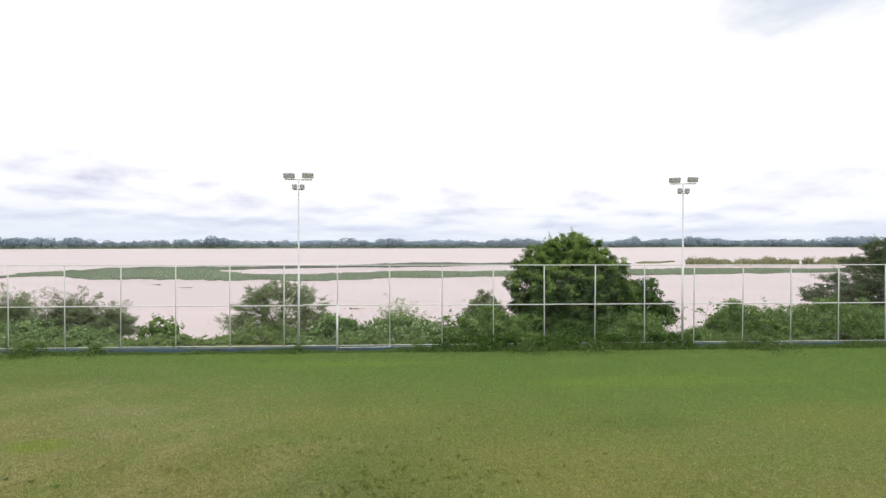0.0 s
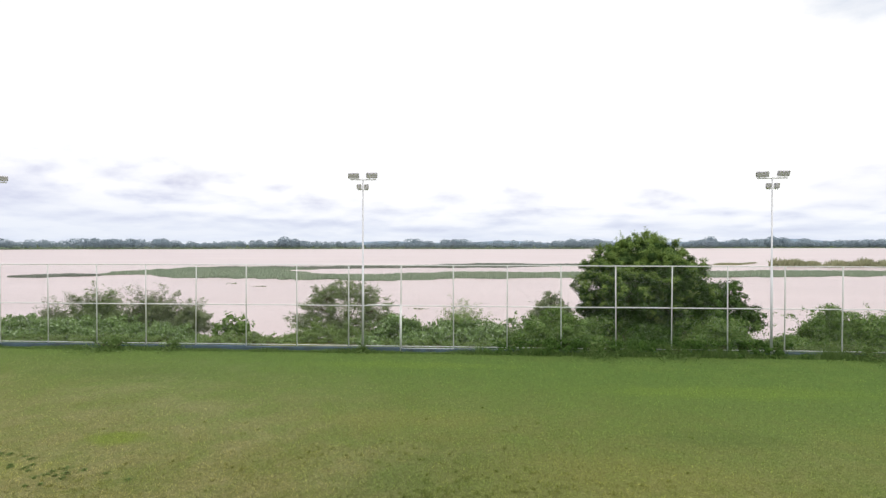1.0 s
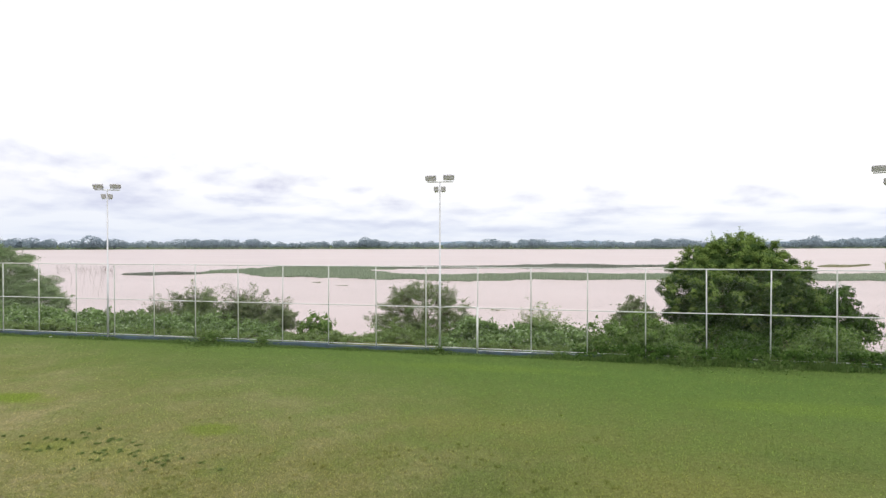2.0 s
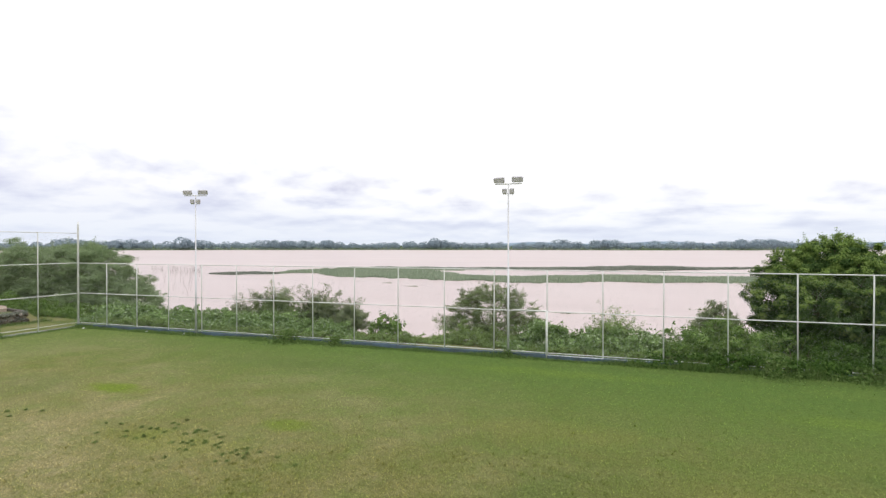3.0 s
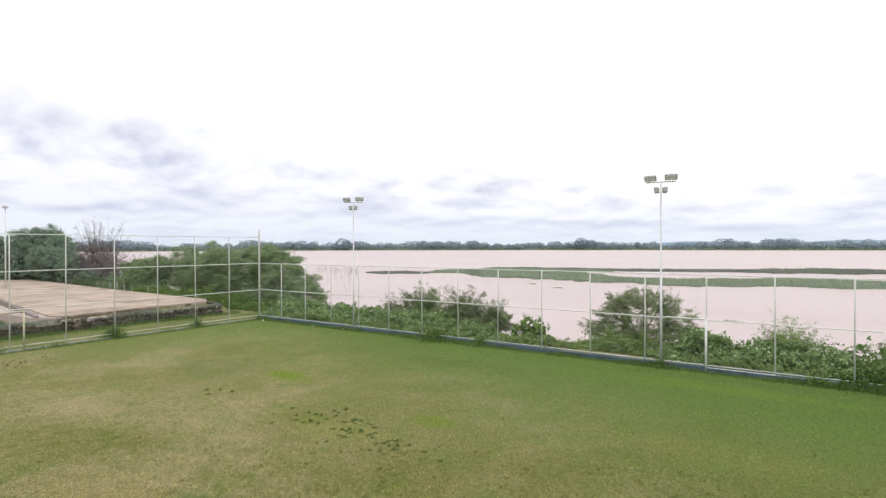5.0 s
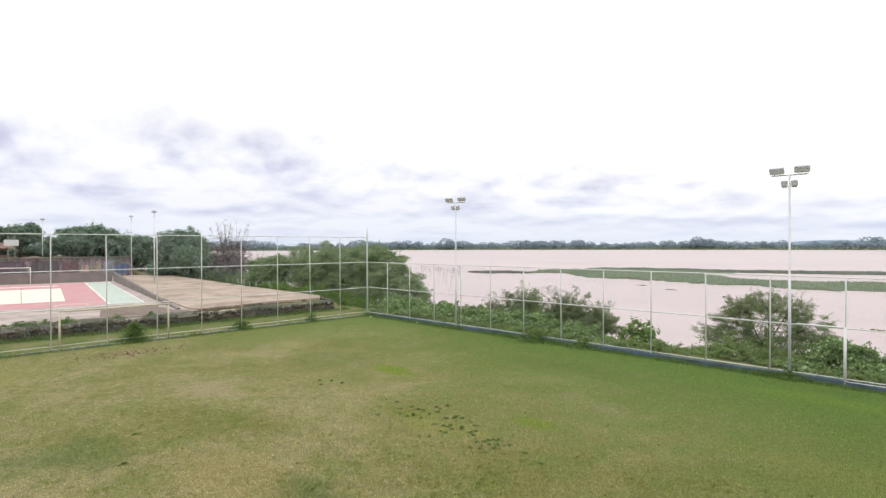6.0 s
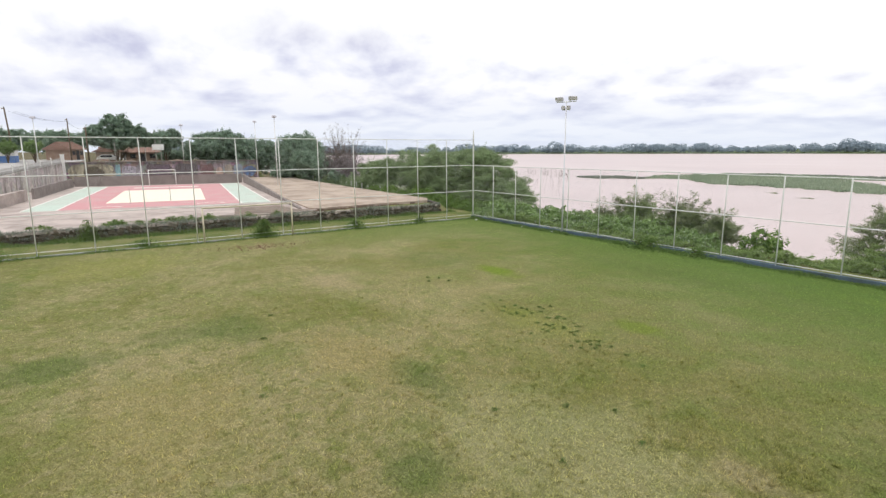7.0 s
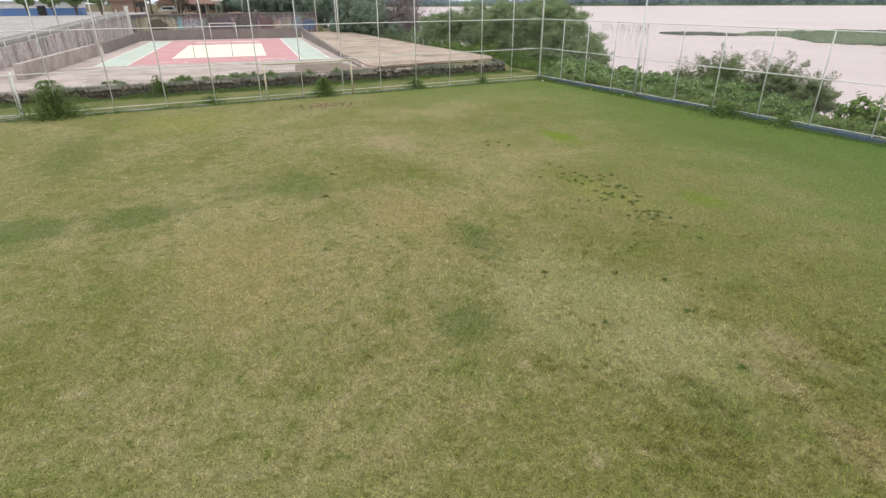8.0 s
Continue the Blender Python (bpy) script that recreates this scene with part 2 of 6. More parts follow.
glow = blade.t.nodes.new("ShaderNodeBsdfTranslucent")
blade.link(blade_colour, glow.inputs[0])
turf = blade.t.nodes.new("ShaderNodeMixShader")
turf.inputs[0].default_value = 0.5
blade.link(blade.p.outputs[0], turf.inputs[1])
blade.link(glow.outputs[0], turf.inputs[2])
blade.link(turf.outputs[0], blade.out.inputs[0])
BLADES = blade.mat

water = Nodes("muddy_river_water", 0.3, 0.0, 0.18)
water.colour(water.mix(water.ramp(water.noise(0.012, 5, 0.6, (1.0, 3.0, 1.0), 0.6), [(0.35, 0.0), (0.68, 1.0)]), (0.455, 0.360, 0.364), (0.52, 0.420, 0.423)))
water.bump(water.mix(0.5, water.noise(0.9, 4, 0.6, (0.6, 1.4, 1)), water.noise(3.5, 3, 0.6)), 0.35, 0.12)
WATER = water.mat

GALV = worn("white_painted_pipe", (0.74, 0.75, 0.75), (0.42, 0.38, 0.34), 0.45, 2.5, 60, 0.0, 0.1, 0.35, 0.4)
MAST = worn("grey_galvanised_steel", (0.60, 0.61, 0.64), (0.44, 0.44, 0.45), 0.5, 2.0, 60, 0.3, 0.05, 0.4)
WIRE = worn("galvanised_wire", (0.40, 0.41, 0.41), (0.25, 0.23, 0.21), 0.5, 2.0, 60, 0.4, 0.05, 0.4)
LAMP_BODY = worn("grey_lamp_housing", (0.60, 0.585, 0.63), (0.50, 0.49, 0.52), 0.5, 3, 50, 0.2, 0.1, 0.5)
LAMP_GLASS = worn("lamp_glass", (0.66, 0.63, 0.70), (0.54, 0.52, 0.57), 0.15, 2, 30, 0.0, 0.0, 0.4, 0.6)
KERB_GREY = worn("pale_grey_kerb", (0.34, 0.355, 0.36), (0.17, 0.165, 0.14), 0.9, 1.0, 25, 0, 0.3, 0.8)
KERB_BLUE = worn("faded_blue_kerb_paint", (0.085, 0.128, 0.170), (0.055, 0.065, 0.050), 0.85, 1.2, 30, 0, 0.3, 0.9)
GOAL_PAINT = worn("yellowed_goal_paint", (0.58, 0.53, 0.42), (0.42, 0.34, 0.23), 0.55, 2, 40, 0, 0.15, 0.6)
CONCRETE = worn("stained_concrete", (0.48, 0.41, 0.385), (0.21, 0.175, 0.16), 0.9, 0.5, 14, 0, 0.3, 0.9)
SANDY = worn("sandy_concrete_slab", (0.45, 0.368, 0.308), (0.20, 0.155, 0.125), 0.92, 0.42, 10, 0, 0.25, 0.95)
SOILED = worn("soil_stained_concrete", (0.22, 0.175, 0.145), (0.11, 0.09, 0.075), 0.95, 0.8, 12, 0, 0.3, 0.8)
PARAPET = worn("grey_cement_parapet", (0.255, 0.222, 0.212), (0.15, 0.128, 0.122), 0.9, 0.8, 20, 0, 0.3, 0.8)
COURT_PINK = worn("faded_red_court_paint", (0.54, 0.265, 0.285), (0.50, 0.38, 0.37), 0.8, 0.45, 18, 0, 0.1, 0.7)
COURT_GREEN = worn("faded_green_court_paint", (0.47, 0.56, 0.50), (0.47, 0.46, 0.42), 0.8, 0.3, 18, 0, 0.1, 0.6)
COURT_CREAM = worn("cream_court_paint", (0.82, 0.755, 0.64), (0.72, 0.63, 0.52), 0.8, 0.35, 18, 0, 0.1, 0.4)
LINE_WHITE = worn("white_line_paint", (0.78, 0.76, 0.73), (0.60, 0.55, 0.50), 0.8, 0.6, 20, 0, 0.1, 0.5)


def mural_mat(name, c, cover=0.75, tint=0.0):
    """Old wall paint: coloured fields under dark lettering, rain streaks and moss."""
    m = Nodes(name, 0.9)
    tone = m.mix(m.ramp(m.noise(2.4, 5, 0.7), [(0.38, 0.0), (0.64, 0.8)]), c, tuple(v * 0.45 + 0.06 for v in c))
    if tint:
        cells = m.t.nodes.new("ShaderNodeTexVoronoi")
        cells.inputs["Scale"].default_value = 1.1
        warp = m.t.nodes.new("ShaderNodeVectorMath")
        warp.operation = "ADD"
        m.link(m.place, warp.inputs[0])
        m.link(m.mix(1.0, (0.0, 0.0, 0.0), m.noise(1.6, 3)), warp.inputs[1])
        m.link(warp.outputs[0], cells.inputs["Vector"])
        tone = m.mix(tint, tone, cells.outputs["Color"])
    letters = m.ramp(m.noise(2.1, 4, 0.65, (1, 1, 0.7), 2.4), [(0.43, cover), (0.475, 0.0), (0.55, 0.0), (0.59, cover)])
    streak = m.ramp(m.noise(1.9, 5, 0.7, (1, 1, 0.10)), [(0.46, 0.0), (0.64, 0.7)])
    moss = m.math("MULTIPLY", m.span(m.math("ADD", m.axis(2), m.math("MULTIPLY", m.noise(2.5, 5, 0.7, (1, 1, 0.3)), 2.2)), 3.9, 4.9), 0.6)
    tone = m.mix(letters, tone, (0.075, 0.060, 0.060))
    tone = m.mix(streak, tone, (0.10, 0.080, 0.072))
    m.colour(m.mix(moss, tone, (0.060, 0.056, 0.045)))
    m.bump(m.noise(9, 4, 0.6), 0.2, 0.02)
    return m.mat


MURAL_BASE = mural_mat("faded_mural_plaster", (0.36, 0.31, 0.32), 0.85, 0.18)
MORTAR = worn("dark_mortar", (0.10, 0.088, 0.078), (0.05, 0.045, 0.038), 0.95, 1.2, 25, 0, 0.4, 0.7)
BARK = worn("grey_brown_bark", (0.15, 0.115, 0.085), (0.07, 0.055, 0.04), 0.95, 3, 30, 0, 0.6, 0.8, 0.2, (4, 4, 0.6))
POLE_CONC = worn("grey_concrete_pole", (0.36, 0.34, 0.32), (0.22, 0.2, 0.19), 0.9, 1.5, 25, 0, 0.2, 0.6)
ROOF_TILE = worn("clay_roof_tiles", (0.25, 0.155, 0.125), (0.15, 0.10, 0.085), 0.9, 1.0, 20, 0, 0.3, 0.7)
HOUSE_WALL = worn("ochre_house_plaster", (0.30, 0.21, 0.16), (0.18, 0.13, 0.105), 0.9, 0.6, 12, 0, 0.2, 0.6)
WHITE_PAINT = worn("white_paint", (0.76, 0.76, 0.75), (0.55, 0.52, 0.48), 0.6, 1.2, 25, 0, 0.1, 0.5)
BLUE_PAINT = worn("blue_wall_paint", (0.10, 0.20, 0.45), (0.22, 0.27, 0.38), 0.8, 1.0, 20, 0, 0.2, 0.6)
STREET = worn("pale_grey_street_paving", (0.40, 0.385, 0.385), (0.29, 0.275, 0.27), 0.9, 0.25, 12, 0, 0.2, 0.7)
SLAT_GREY = worn("pale_grey_slats", (0.50, 0.50, 0.50), (0.34, 0.33, 0.32), 0.7, 1.0, 20, 0, 0.1, 0.6)
DARK = worn("dark_opening", (0.03, 0.03, 0.035), (0.015, 0.015, 0.015), 0.4, 1, 20)
RUBBER = worn("black_rubber", (0.03, 0.03, 0.03), (0.06, 0.055, 0.05), 0.8, 6, 40)
EARTH = worn("red_earth", (0.21, 0.15, 0.12), (0.10, 0.08, 0.065), 0.95, 0.6, 12, 0, 0.5, 0.8)
stone = Nodes("rubble_stone", 0.92)
stone.colour(stone.mix(stone.ramp(stone.noise(3.0, 6, 0.7), [(0.4, 0.0), (0.62, 0.9)]),
                       stone.ramp(stone.random_object(), [(0.0, (0.055, 0.044, 0.037)), (0.5, (0.115, 0.090, 0.072)), (0.85, (0.18, 0.145, 0.118)), (1.0, (0.36, 0.32, 0.28))]),
                       (0.088, 0.078, 0.050)))
stone.bump(stone.noise(14, 5, 0.7), 0.5, 0.03)
STONE = stone.mat

LEAF_DARK = leaf_mat("dense_dark_leaves", (0.012, 0.027, 0.009), (0.088, 0.138, 0.032), (0.15, 0.20, 0.055), 0.16)
# lighter copy of the dense tree's leaves, standing in for light on its top
LEAF_LIT = leaf_mat("lit_leaves", (0.080, 0.125, 0.022), (0.215, 0.275, 0.060), (0.28, 0.32, 0.10), 0.3)
LEAF_MID = leaf_mat("fresh_green_leaves", (0.022, 0.048, 0.012), (0.190, 0.270, 0.060), (0.36, 0.40, 0.14), 0.26)
LEAF_GREY = leaf_mat("grey_green_leaves", (0.040, 0.062, 0.022), (0.245, 0.288, 0.108), (0.44, 0.43, 0.23))
LEAF_BROWN = leaf_mat("brownish_shrub_leaves", (0.060, 0.078, 0.032), (0.235, 0.262, 0.112), (0.38, 0.33, 0.19))
LEAF_FEATHER = leaf_mat("feathery_acacia_leaves", (0.070, 0.100, 0.040), (0.258, 0.308, 0.134), (0.37, 0.38, 0.20))
LEAF_VINE = leaf_mat("pale_creeper_leaves", (0.030, 0.058, 0.016), (0.255, 0.335, 0.105), (0.56, 0.58, 0.36), 0.25)
# distance haze is put into this paler, bluer leaf colour
LEAF_TERRACE = leaf_mat("hazed_green_far_leaves", (0.088, 0.122, 0.086), (0.215, 0.268, 0.150), (0.29, 0.32, 0.175), 0.35)
LEAF_DRY = leaf_mat("dry_reddish_leaves", (0.085, 0.068, 0.058), (0.165, 0.135, 0.112), (0.22, 0.185, 0.15), 0.3)
LEAF_HEDGE = leaf_mat("deep_green_tangle_leaves", (0.008, 0.020, 0.005), (0.080, 0.142, 0.022), (0.17, 0.235, 0.055), 0.12)
LEAF_GRASSY = leaf_mat("yellow_green_weed_leaves", (0.095, 0.135, 0.038), (0.250, 0.310, 0.095), (0.38, 0.38, 0.18))
# grey-blue cast paints the river haze onto the woods
LEAF_FAR = leaf_mat("hazed_far_wood_leaves", (0.185, 0.215, 0.215), (0.262, 0.292, 0.258), (0.29, 0.32, 0.26), 0.45)
LEAF_THORN = leaf_mat("olive_thorn_leaves", (0.028, 0.042, 0.018), (0.110, 0.135, 0.052), (0.20, 0.21, 0.09), 0.25)
REED = leaf_mat("river_grass", (0.160, 0.192, 0.112), (0.258, 0.290, 0.168), (0.33, 0.34, 0.19), 0.4)
REED_BROWN = leaf_mat("flooded_brown_grass", (0.135, 0.142, 0.098), (0.20, 0.21, 0.14), (0.25, 0.24, 0.17), 0.3)
REED_DRY = leaf_mat("yellow_reeds", (0.18, 0.18, 0.085), (0.30, 0.28, 0.14), (0.40, 0.36, 0.22), 0.3)
WEED_LOW = leaf_mat("low_lawn_weeds", (0.062, 0.095, 0.022), (0.140, 0.185, 0.048), (0.20, 0.21, 0.08))
LITTER = leaf_mat("dry_fallen_leaves", (0.10, 0.052, 0.030), (0.19, 0.105, 0.060), (0.25, 0.16, 0.10), 0.15)
WEED = leaf_mat("kerb_weeds", (0.044, 0.078, 0.019), (0.150, 0.205, 0.052), (0.24, 0.24, 0.10))

# ---- geometry helpers ----


class Geo:
    """Collects boxes, tubes and leaves of one part."""

    def __init__(self):
        self.v, self.f = [], []

    def add(self, verts, faces):
        n = len(self.v)
        self.v += [tuple(v) for v in verts]
        self.f += [tuple(i + n for i in face) for face in faces]
        return self

    def box(self, x0, y0, z0, x1, y1, z1, m=None):
        c = [Vector(p) for p in ((x0, y0, z0), (x1, y0, z0), (x1, y1, z0), (x0, y1, z0), (x0, y0, z1), (x1, y0, z1), (x1, y1, z1), (x0, y1, z1))]
        if m is not None:
            c = [m @ p for p in c]
        return self.add(c, [(0, 3, 2, 1), (4, 5, 6, 7), (0, 1, 5, 4), (1, 2, 6, 5), (2, 3, 7, 6), (3, 0, 4, 7)])

    def prism(self, poly, z0, z1):
        """An upright prism on a plan polygon, counter-clockwise."""
        n = len(poly)
        v = [(x, y, z0) for x, y in poly] + [(x, y, z1) for x, y in poly]
        return self.add(v, [tuple(range(n))[::-1], tuple(range(n, 2 * n))] + [(i, (i + 1) % n, n + (i + 1) % n, n + i) for i in range(n)])

    def tube(self, points, radii, sides=8, caps=True):
        pts = [Vector(p) for p in points]
        rings, side = [], None
        for i, p in enumerate(pts):
            d = (pts[min(i + 1, len(pts) - 1)] - pts[max(i - 1, 0)]).normalized()
            if side is None:
                side = d.orthogonal().normalized()
            side = (side - d * side.dot(d)).normalized()
            other = d.cross(side)
            r = radii[i] if isinstance(radii, (list, tuple)) else radii
            rings.append([p + r * (math.cos(a) * side + math.sin(a) * other) for a in (2 * math.pi * k / sides for k in range(sides))])
        faces = []
        for i in range(len(pts) - 1):
            for k in range(sides):
                a, b = i * sides + k, i * sides + (k + 1) % sides
                faces.append((a, b, b + sides, a + sides))
        if caps:
            faces.append(tuple(range(sides))[::-1])
            faces.append(tuple(range((len(pts) - 1) * sides, len(pts) * sides)))
        return self.add([q for ring in rings for q in ring], faces)

    def mesh(self, name, mat, smooth=False, bevel=0.0):
        me = bpy.data.meshes.new(name)
        me.from_pydata(self.v, [], self.f)
        me.materials.append(mat)
        if bevel:
            bm = bmesh.new()
            bm.from_mesh(me)
            bmesh.ops.bevel(bm, geom=list(bm.edges), offset=bevel, segments=2, affect="EDGES", clamp_overlap=True)
            bm.to_mesh(me)
            bm.free()
        if smooth:
            me.polygons.foreach_set("use_smooth", [True] * len(me.polygons))
        me.update()
        return me


def quads(name, corners, mat):
    """A mesh of loose quads from an array (n, 4, 3)."""
    n = len(corners)
    me = bpy.data.meshes.new(name)
    me.vertices.add(4 * n)
    me.vertices.foreach_set("co", np.ascontiguousarray(corners, dtype=np.float32).ravel())
    me.loops.add(4 * n)
    me.loops.foreach_set("vertex_index", np.arange(4 * n, dtype=np.int32))
    me.polygons.add(n)
    me.polygons.foreach_set("loop_start", np.arange(0, 4 * n, 4, dtype=np.int32))
    me.materials.append(mat)
    me.update(calc_edges=True)
    return me


def triangles(name, corners, mat):
    """A mesh of loose triangles from an array (n, 3, 3)."""
    n = len(corners)
    me = bpy.data.meshes.new(name)
    me.vertices.add(3 * n)
    me.vertices.foreach_set("co", np.ascontiguousarray(corners, dtype=np.float32).ravel())
    me.loops.add(3 * n)
    me.loops.foreach_set("vertex_index", np.arange(3 * n, dtype=np.int32))
    me.polygons.add(n)
    me.polygons.foreach_set("loop_start", np.arange(0, 3 * n, 3, dtype=np.int32))
    me.materials.append(mat)
    me.update(calc_edges=True)
    return me


def part(name, mesh, parent, label="", at=None):
    ob = new(name, mesh)
    ob.parent = parent
    if at is not None:
        ob.matrix_local = at
    return tagged(ob, label) if label else ob


def thing(name, x, y, z, label, category, group="", turn=0.0, kind=""):
    ob = new(name)
    ob.empty_display_size = 0.3
    ob.matrix_world = pose(x, y, z, 0, 0, turn)
    return tagged(ob, label, category, group, kind)


def structure(name, mesh, label, category=""):
    return tagged(new(name, mesh), label, category or name.replace("_", " "), "", "structure")


# ---- ground and water ----
FENCE_Y, CORNER_X, STEP = 25.79, -33.55, 2.5
WATER_Z = -2.0
SHORE = 905.0


def smooth(a, b, v):
    k = np.clip((v - a) / (b - a), 0, 1)
    return k * k * (3 - 2 * k)


def bank_line(x):
    """Where the top of the river bank runs."""
    left = np.clip(-38.0 - x, 0, None)
    return 29.0 + 0.09 * left + 0.8 * np.sin(x * 0.21) * smooth(-34, -40, x)


def shore(a):
    """How far off the opposite bank lies in direction a (radians, to the right of y)."""
    return SHORE * np.interp(np.degrees(a), [-40, -20, -10, 0, 10, 20, 30, 40], [1.0, 0.98, 0.94, 0.96, 1.06, 1.30, 1.70, 1.90])


def street_z(x):
    """The street beside the court falls towards the field."""
    return 3.62 - 0.0385 * np.clip(np.asarray(x, float) + 96, 0, 54)


def ground_z(x, y):
    x, y = np.asarray(x, float), np.asarray(y, float)
    z = 0.58 * smooth(-38.75, -39.1, x) * smooth(27.2, 26.4, y)
    # the terrace behind the painted wall, and beside the court
    side = -2.0 - 0.2 * np.clip(x + 95, 0, 60)
    back = smooth(-95.6, -96.4, x) * smooth(27.5, 24.5, y)
    z = z + (3.3 - z) * back
    beside = smooth(side - 0.6, side - 1.6, y) * smooth(-40.5, -42.5, x) * (1 - back)
    z = z + (street_z(x) - 0.35 - z) * beside
    z = z + 0.05 * np.sin(x * 0.9 + 1.3 * y) * smooth(26.2, 28, y)
    b = bank_line(x)
    z = z + (-3.4 - z) * smooth(b, b + 8.0, y)
    r = np.hypot(x, y)
    return np.where(y > 60, z + (0.4 - z) * smooth(SHORE - 12, SHORE + 25, r * SHORE / shore(np.arctan2(x, np.maximum(y, 1.0))) + 10 * np.sin(x * 0.011)), z)


def grow(start, stop, first, rate):
    out, step = [start], first
    while out[-1] < stop:
        out.append(out[-1] + step)
        step *= rate
    return out


gx = sorted(set([-v for v in grow(40, 4600, 0.9, 1.06)] + list(np.arange(-39.6, 40, 0.4)) + [-38.7, -39.15, -95.5, -96.5] + grow(40, 4600, 2.0, 1.11)))
gy = sorted(set([-v for v in grow(8, 4600, 1.2, 1.14)] + list(np.arange(-7.6, 42, 0.4)) + grow(42, 4600, 1.5, 1.07)))
GX, GY = np.meshgrid(gx, gy)
GZ = ground_z(GX, GY)
nx, ny = len(gx), len(gy)
idx = np.arange(nx * ny).reshape(ny, nx)
gm = bpy.data.meshes.new("ground")
gm.from_pydata(np.stack([GX, GY, GZ], -1).reshape(-1, 3).tolist(), [],
               np.stack([idx[:-1, :-1], idx[:-1, 1:], idx[1:, 1:], idx[1:, :-1]], -1).reshape(-1, 4).tolist())
gm.materials.append(LAWN)
gm.polygons.foreach_set("use_smooth", [True] * len(gm.polygons))
structure("ground", gm, "mown green and straw-coloured sports lawn, rough river bank beyond", "ground")

wx = [-4500, -1500, -500, -150, 0, 150, 500, 1500, 4500]
wy = [24, 60, 150, 400, 900, 2000]
wm = bpy.data.meshes.new("water")
wm.from_pydata([(x, y, WATER_Z) for y in wy for x in wx], [],
               [(j * 9 + i, j * 9 + i + 1, j * 9 + i + 10, j * 9 + i + 9) for j in range(5) for i in range(8)])
wm.materials.append(WATER)
structure("water", wm, "wide calm river in flood, pale pinkish muddy water", "water")

# far hills over the opposite bank
hills = Geo()
hn = 60
ha = [radians(-62 + 120 * i / hn) for i in range(hn + 1)]
top = [max(6.0, 26 + 24 * noise.noise((a * 3.1, 2.0, 0)) + 26 * noise.noise((a * 9, 5, 0)) - 55 * max(0.0, -0.05 - a)) for a in ha]
hills.add([(4300 * math.sin(a), 4300 * math.cos(a), -10) for a in ha] + [(4300 * math.sin(a), 4300 * math.cos(a), h) for a, h in zip(ha, top)]
          + [(4560 * math.sin(a), 4560 * math.cos(a), -10) for a in ha],
          [(i, i + 1, hn + 2 + i, hn + 1 + i) for i in range(hn)] + [(hn + 1 + i, hn + 2 + i, 2 * hn + 3 + i, 2 * hn + 2 + i) for i in range(hn)])
# the hills' blue is aerial haze mixed into their base colour
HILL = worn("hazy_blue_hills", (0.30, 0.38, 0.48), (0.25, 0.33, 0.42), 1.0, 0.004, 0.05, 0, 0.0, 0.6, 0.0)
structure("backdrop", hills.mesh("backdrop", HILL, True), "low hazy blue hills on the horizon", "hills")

# ---- fences ----
POST_R, RAIL_R = 0.028, 0.022
H_TOP, H_MID, H_BOT = 4.08, 2.165, 0.26
E_TOP, E_TWO, E_ONE = 6.0, 4.09, 2.135


def pipe_mesh(name, length, r, sides=10):
    """A pipe along z with a domed cap."""
    return Geo().tube([(0, 0, 0), (0, 0, length - 0.012), (0, 0, length)], [r, r, r * 0.7], sides).mesh(name, GALV, True)


def wire_panel_mesh(w, h):
    """Diamond wire netting: straight wires in both diagonals, woven 4 mm apart."""
    g, pitch, r = Geo(), 0.106, 0.0008
    k = -h
    while k < w:
        for sign in (1, -1):
            a, b = max(0.0, -k), min(h, w - k)
            if b - a > 0.02:
                x0, x1 = (k + a, k + b) if sign > 0 else (w - k - a, w - k - b)
                g.tube([(x0, 0.002 * sign, a), (x1, 0.002 * sign, b)], r, 3, False)
        k += pitch
    return g.mesh("wire_netting", WIRE)


def rail(parent, name, p0, p1, r=RAIL_R, sag=0.012, label=""):
    n = 24
    pts = [Vector(p0).lerp(Vector(p1), i / n) + Vector((0, 0, sag * noise.noise((i * 0.7, p0[2] * 3.1, p0[0])))) for i in range(n + 1)]
    return part(name, Geo().tube(pts, r, 8).mesh(name, GALV, True), parent, label)


SPANS = 26
river_fence = thing("chain_link_fence", CORNER_X, FENCE_Y, 0, "white pipe and wire netting fence along the river bank", "fence", "sports field fences")
side_post = pipe_mesh("post", H_TOP + 0.02, POST_R)
low_net, high_net = wire_panel_mesh(STEP - 0.08, H_MID - H_BOT - 0.05), wire_panel_mesh(STEP - 0.08, H_TOP - H_MID - 0.05)
rng = random.Random(4)
for i in range(1, SPANS + 1):
    part("post", side_post, river_fence, "", pose(i * STEP, 0, 0, rng.uniform(-0.3, 0.3), rng.uniform(-0.35, 0.35), 0))
for i in range(SPANS):
    part("wire_netting", low_net, river_fence, "", pose(i * STEP + 0.04, 0.04, H_BOT + 0.025))
    part("wire_netting", high_net, river_fence, "", pose(i * STEP + 0.04, 0.04, H_MID + 0.025))
for nm, z in (("top_rail", H_TOP), ("middle_rail", H_MID), ("bottom_rail", H_BOT)):
    rail(river_fence, nm, (0, 0, z), (SPANS * STEP, 0, z), RAIL_R if z > 1 else 0.016)
# the stiffer posts and doubled rails of the gate bay
gate = thing("fence_gate", CORNER_X + 11.35 * STEP, FENCE_Y - 0.075, 0, "white pipe gate bay in the river fence", "gate")
part("gate_post", Geo().tube([(1.63, 0, 0), (1.63, 0, 2.2)], 0.05, 10).mesh("gate_post", GALV, True), gate)
part("gate_rail", Geo().tube([(0.05, 0, 2.2), (1.63, 0, 2.2)], 0.032, 8).mesh("gate_rail", GALV, True), gate)
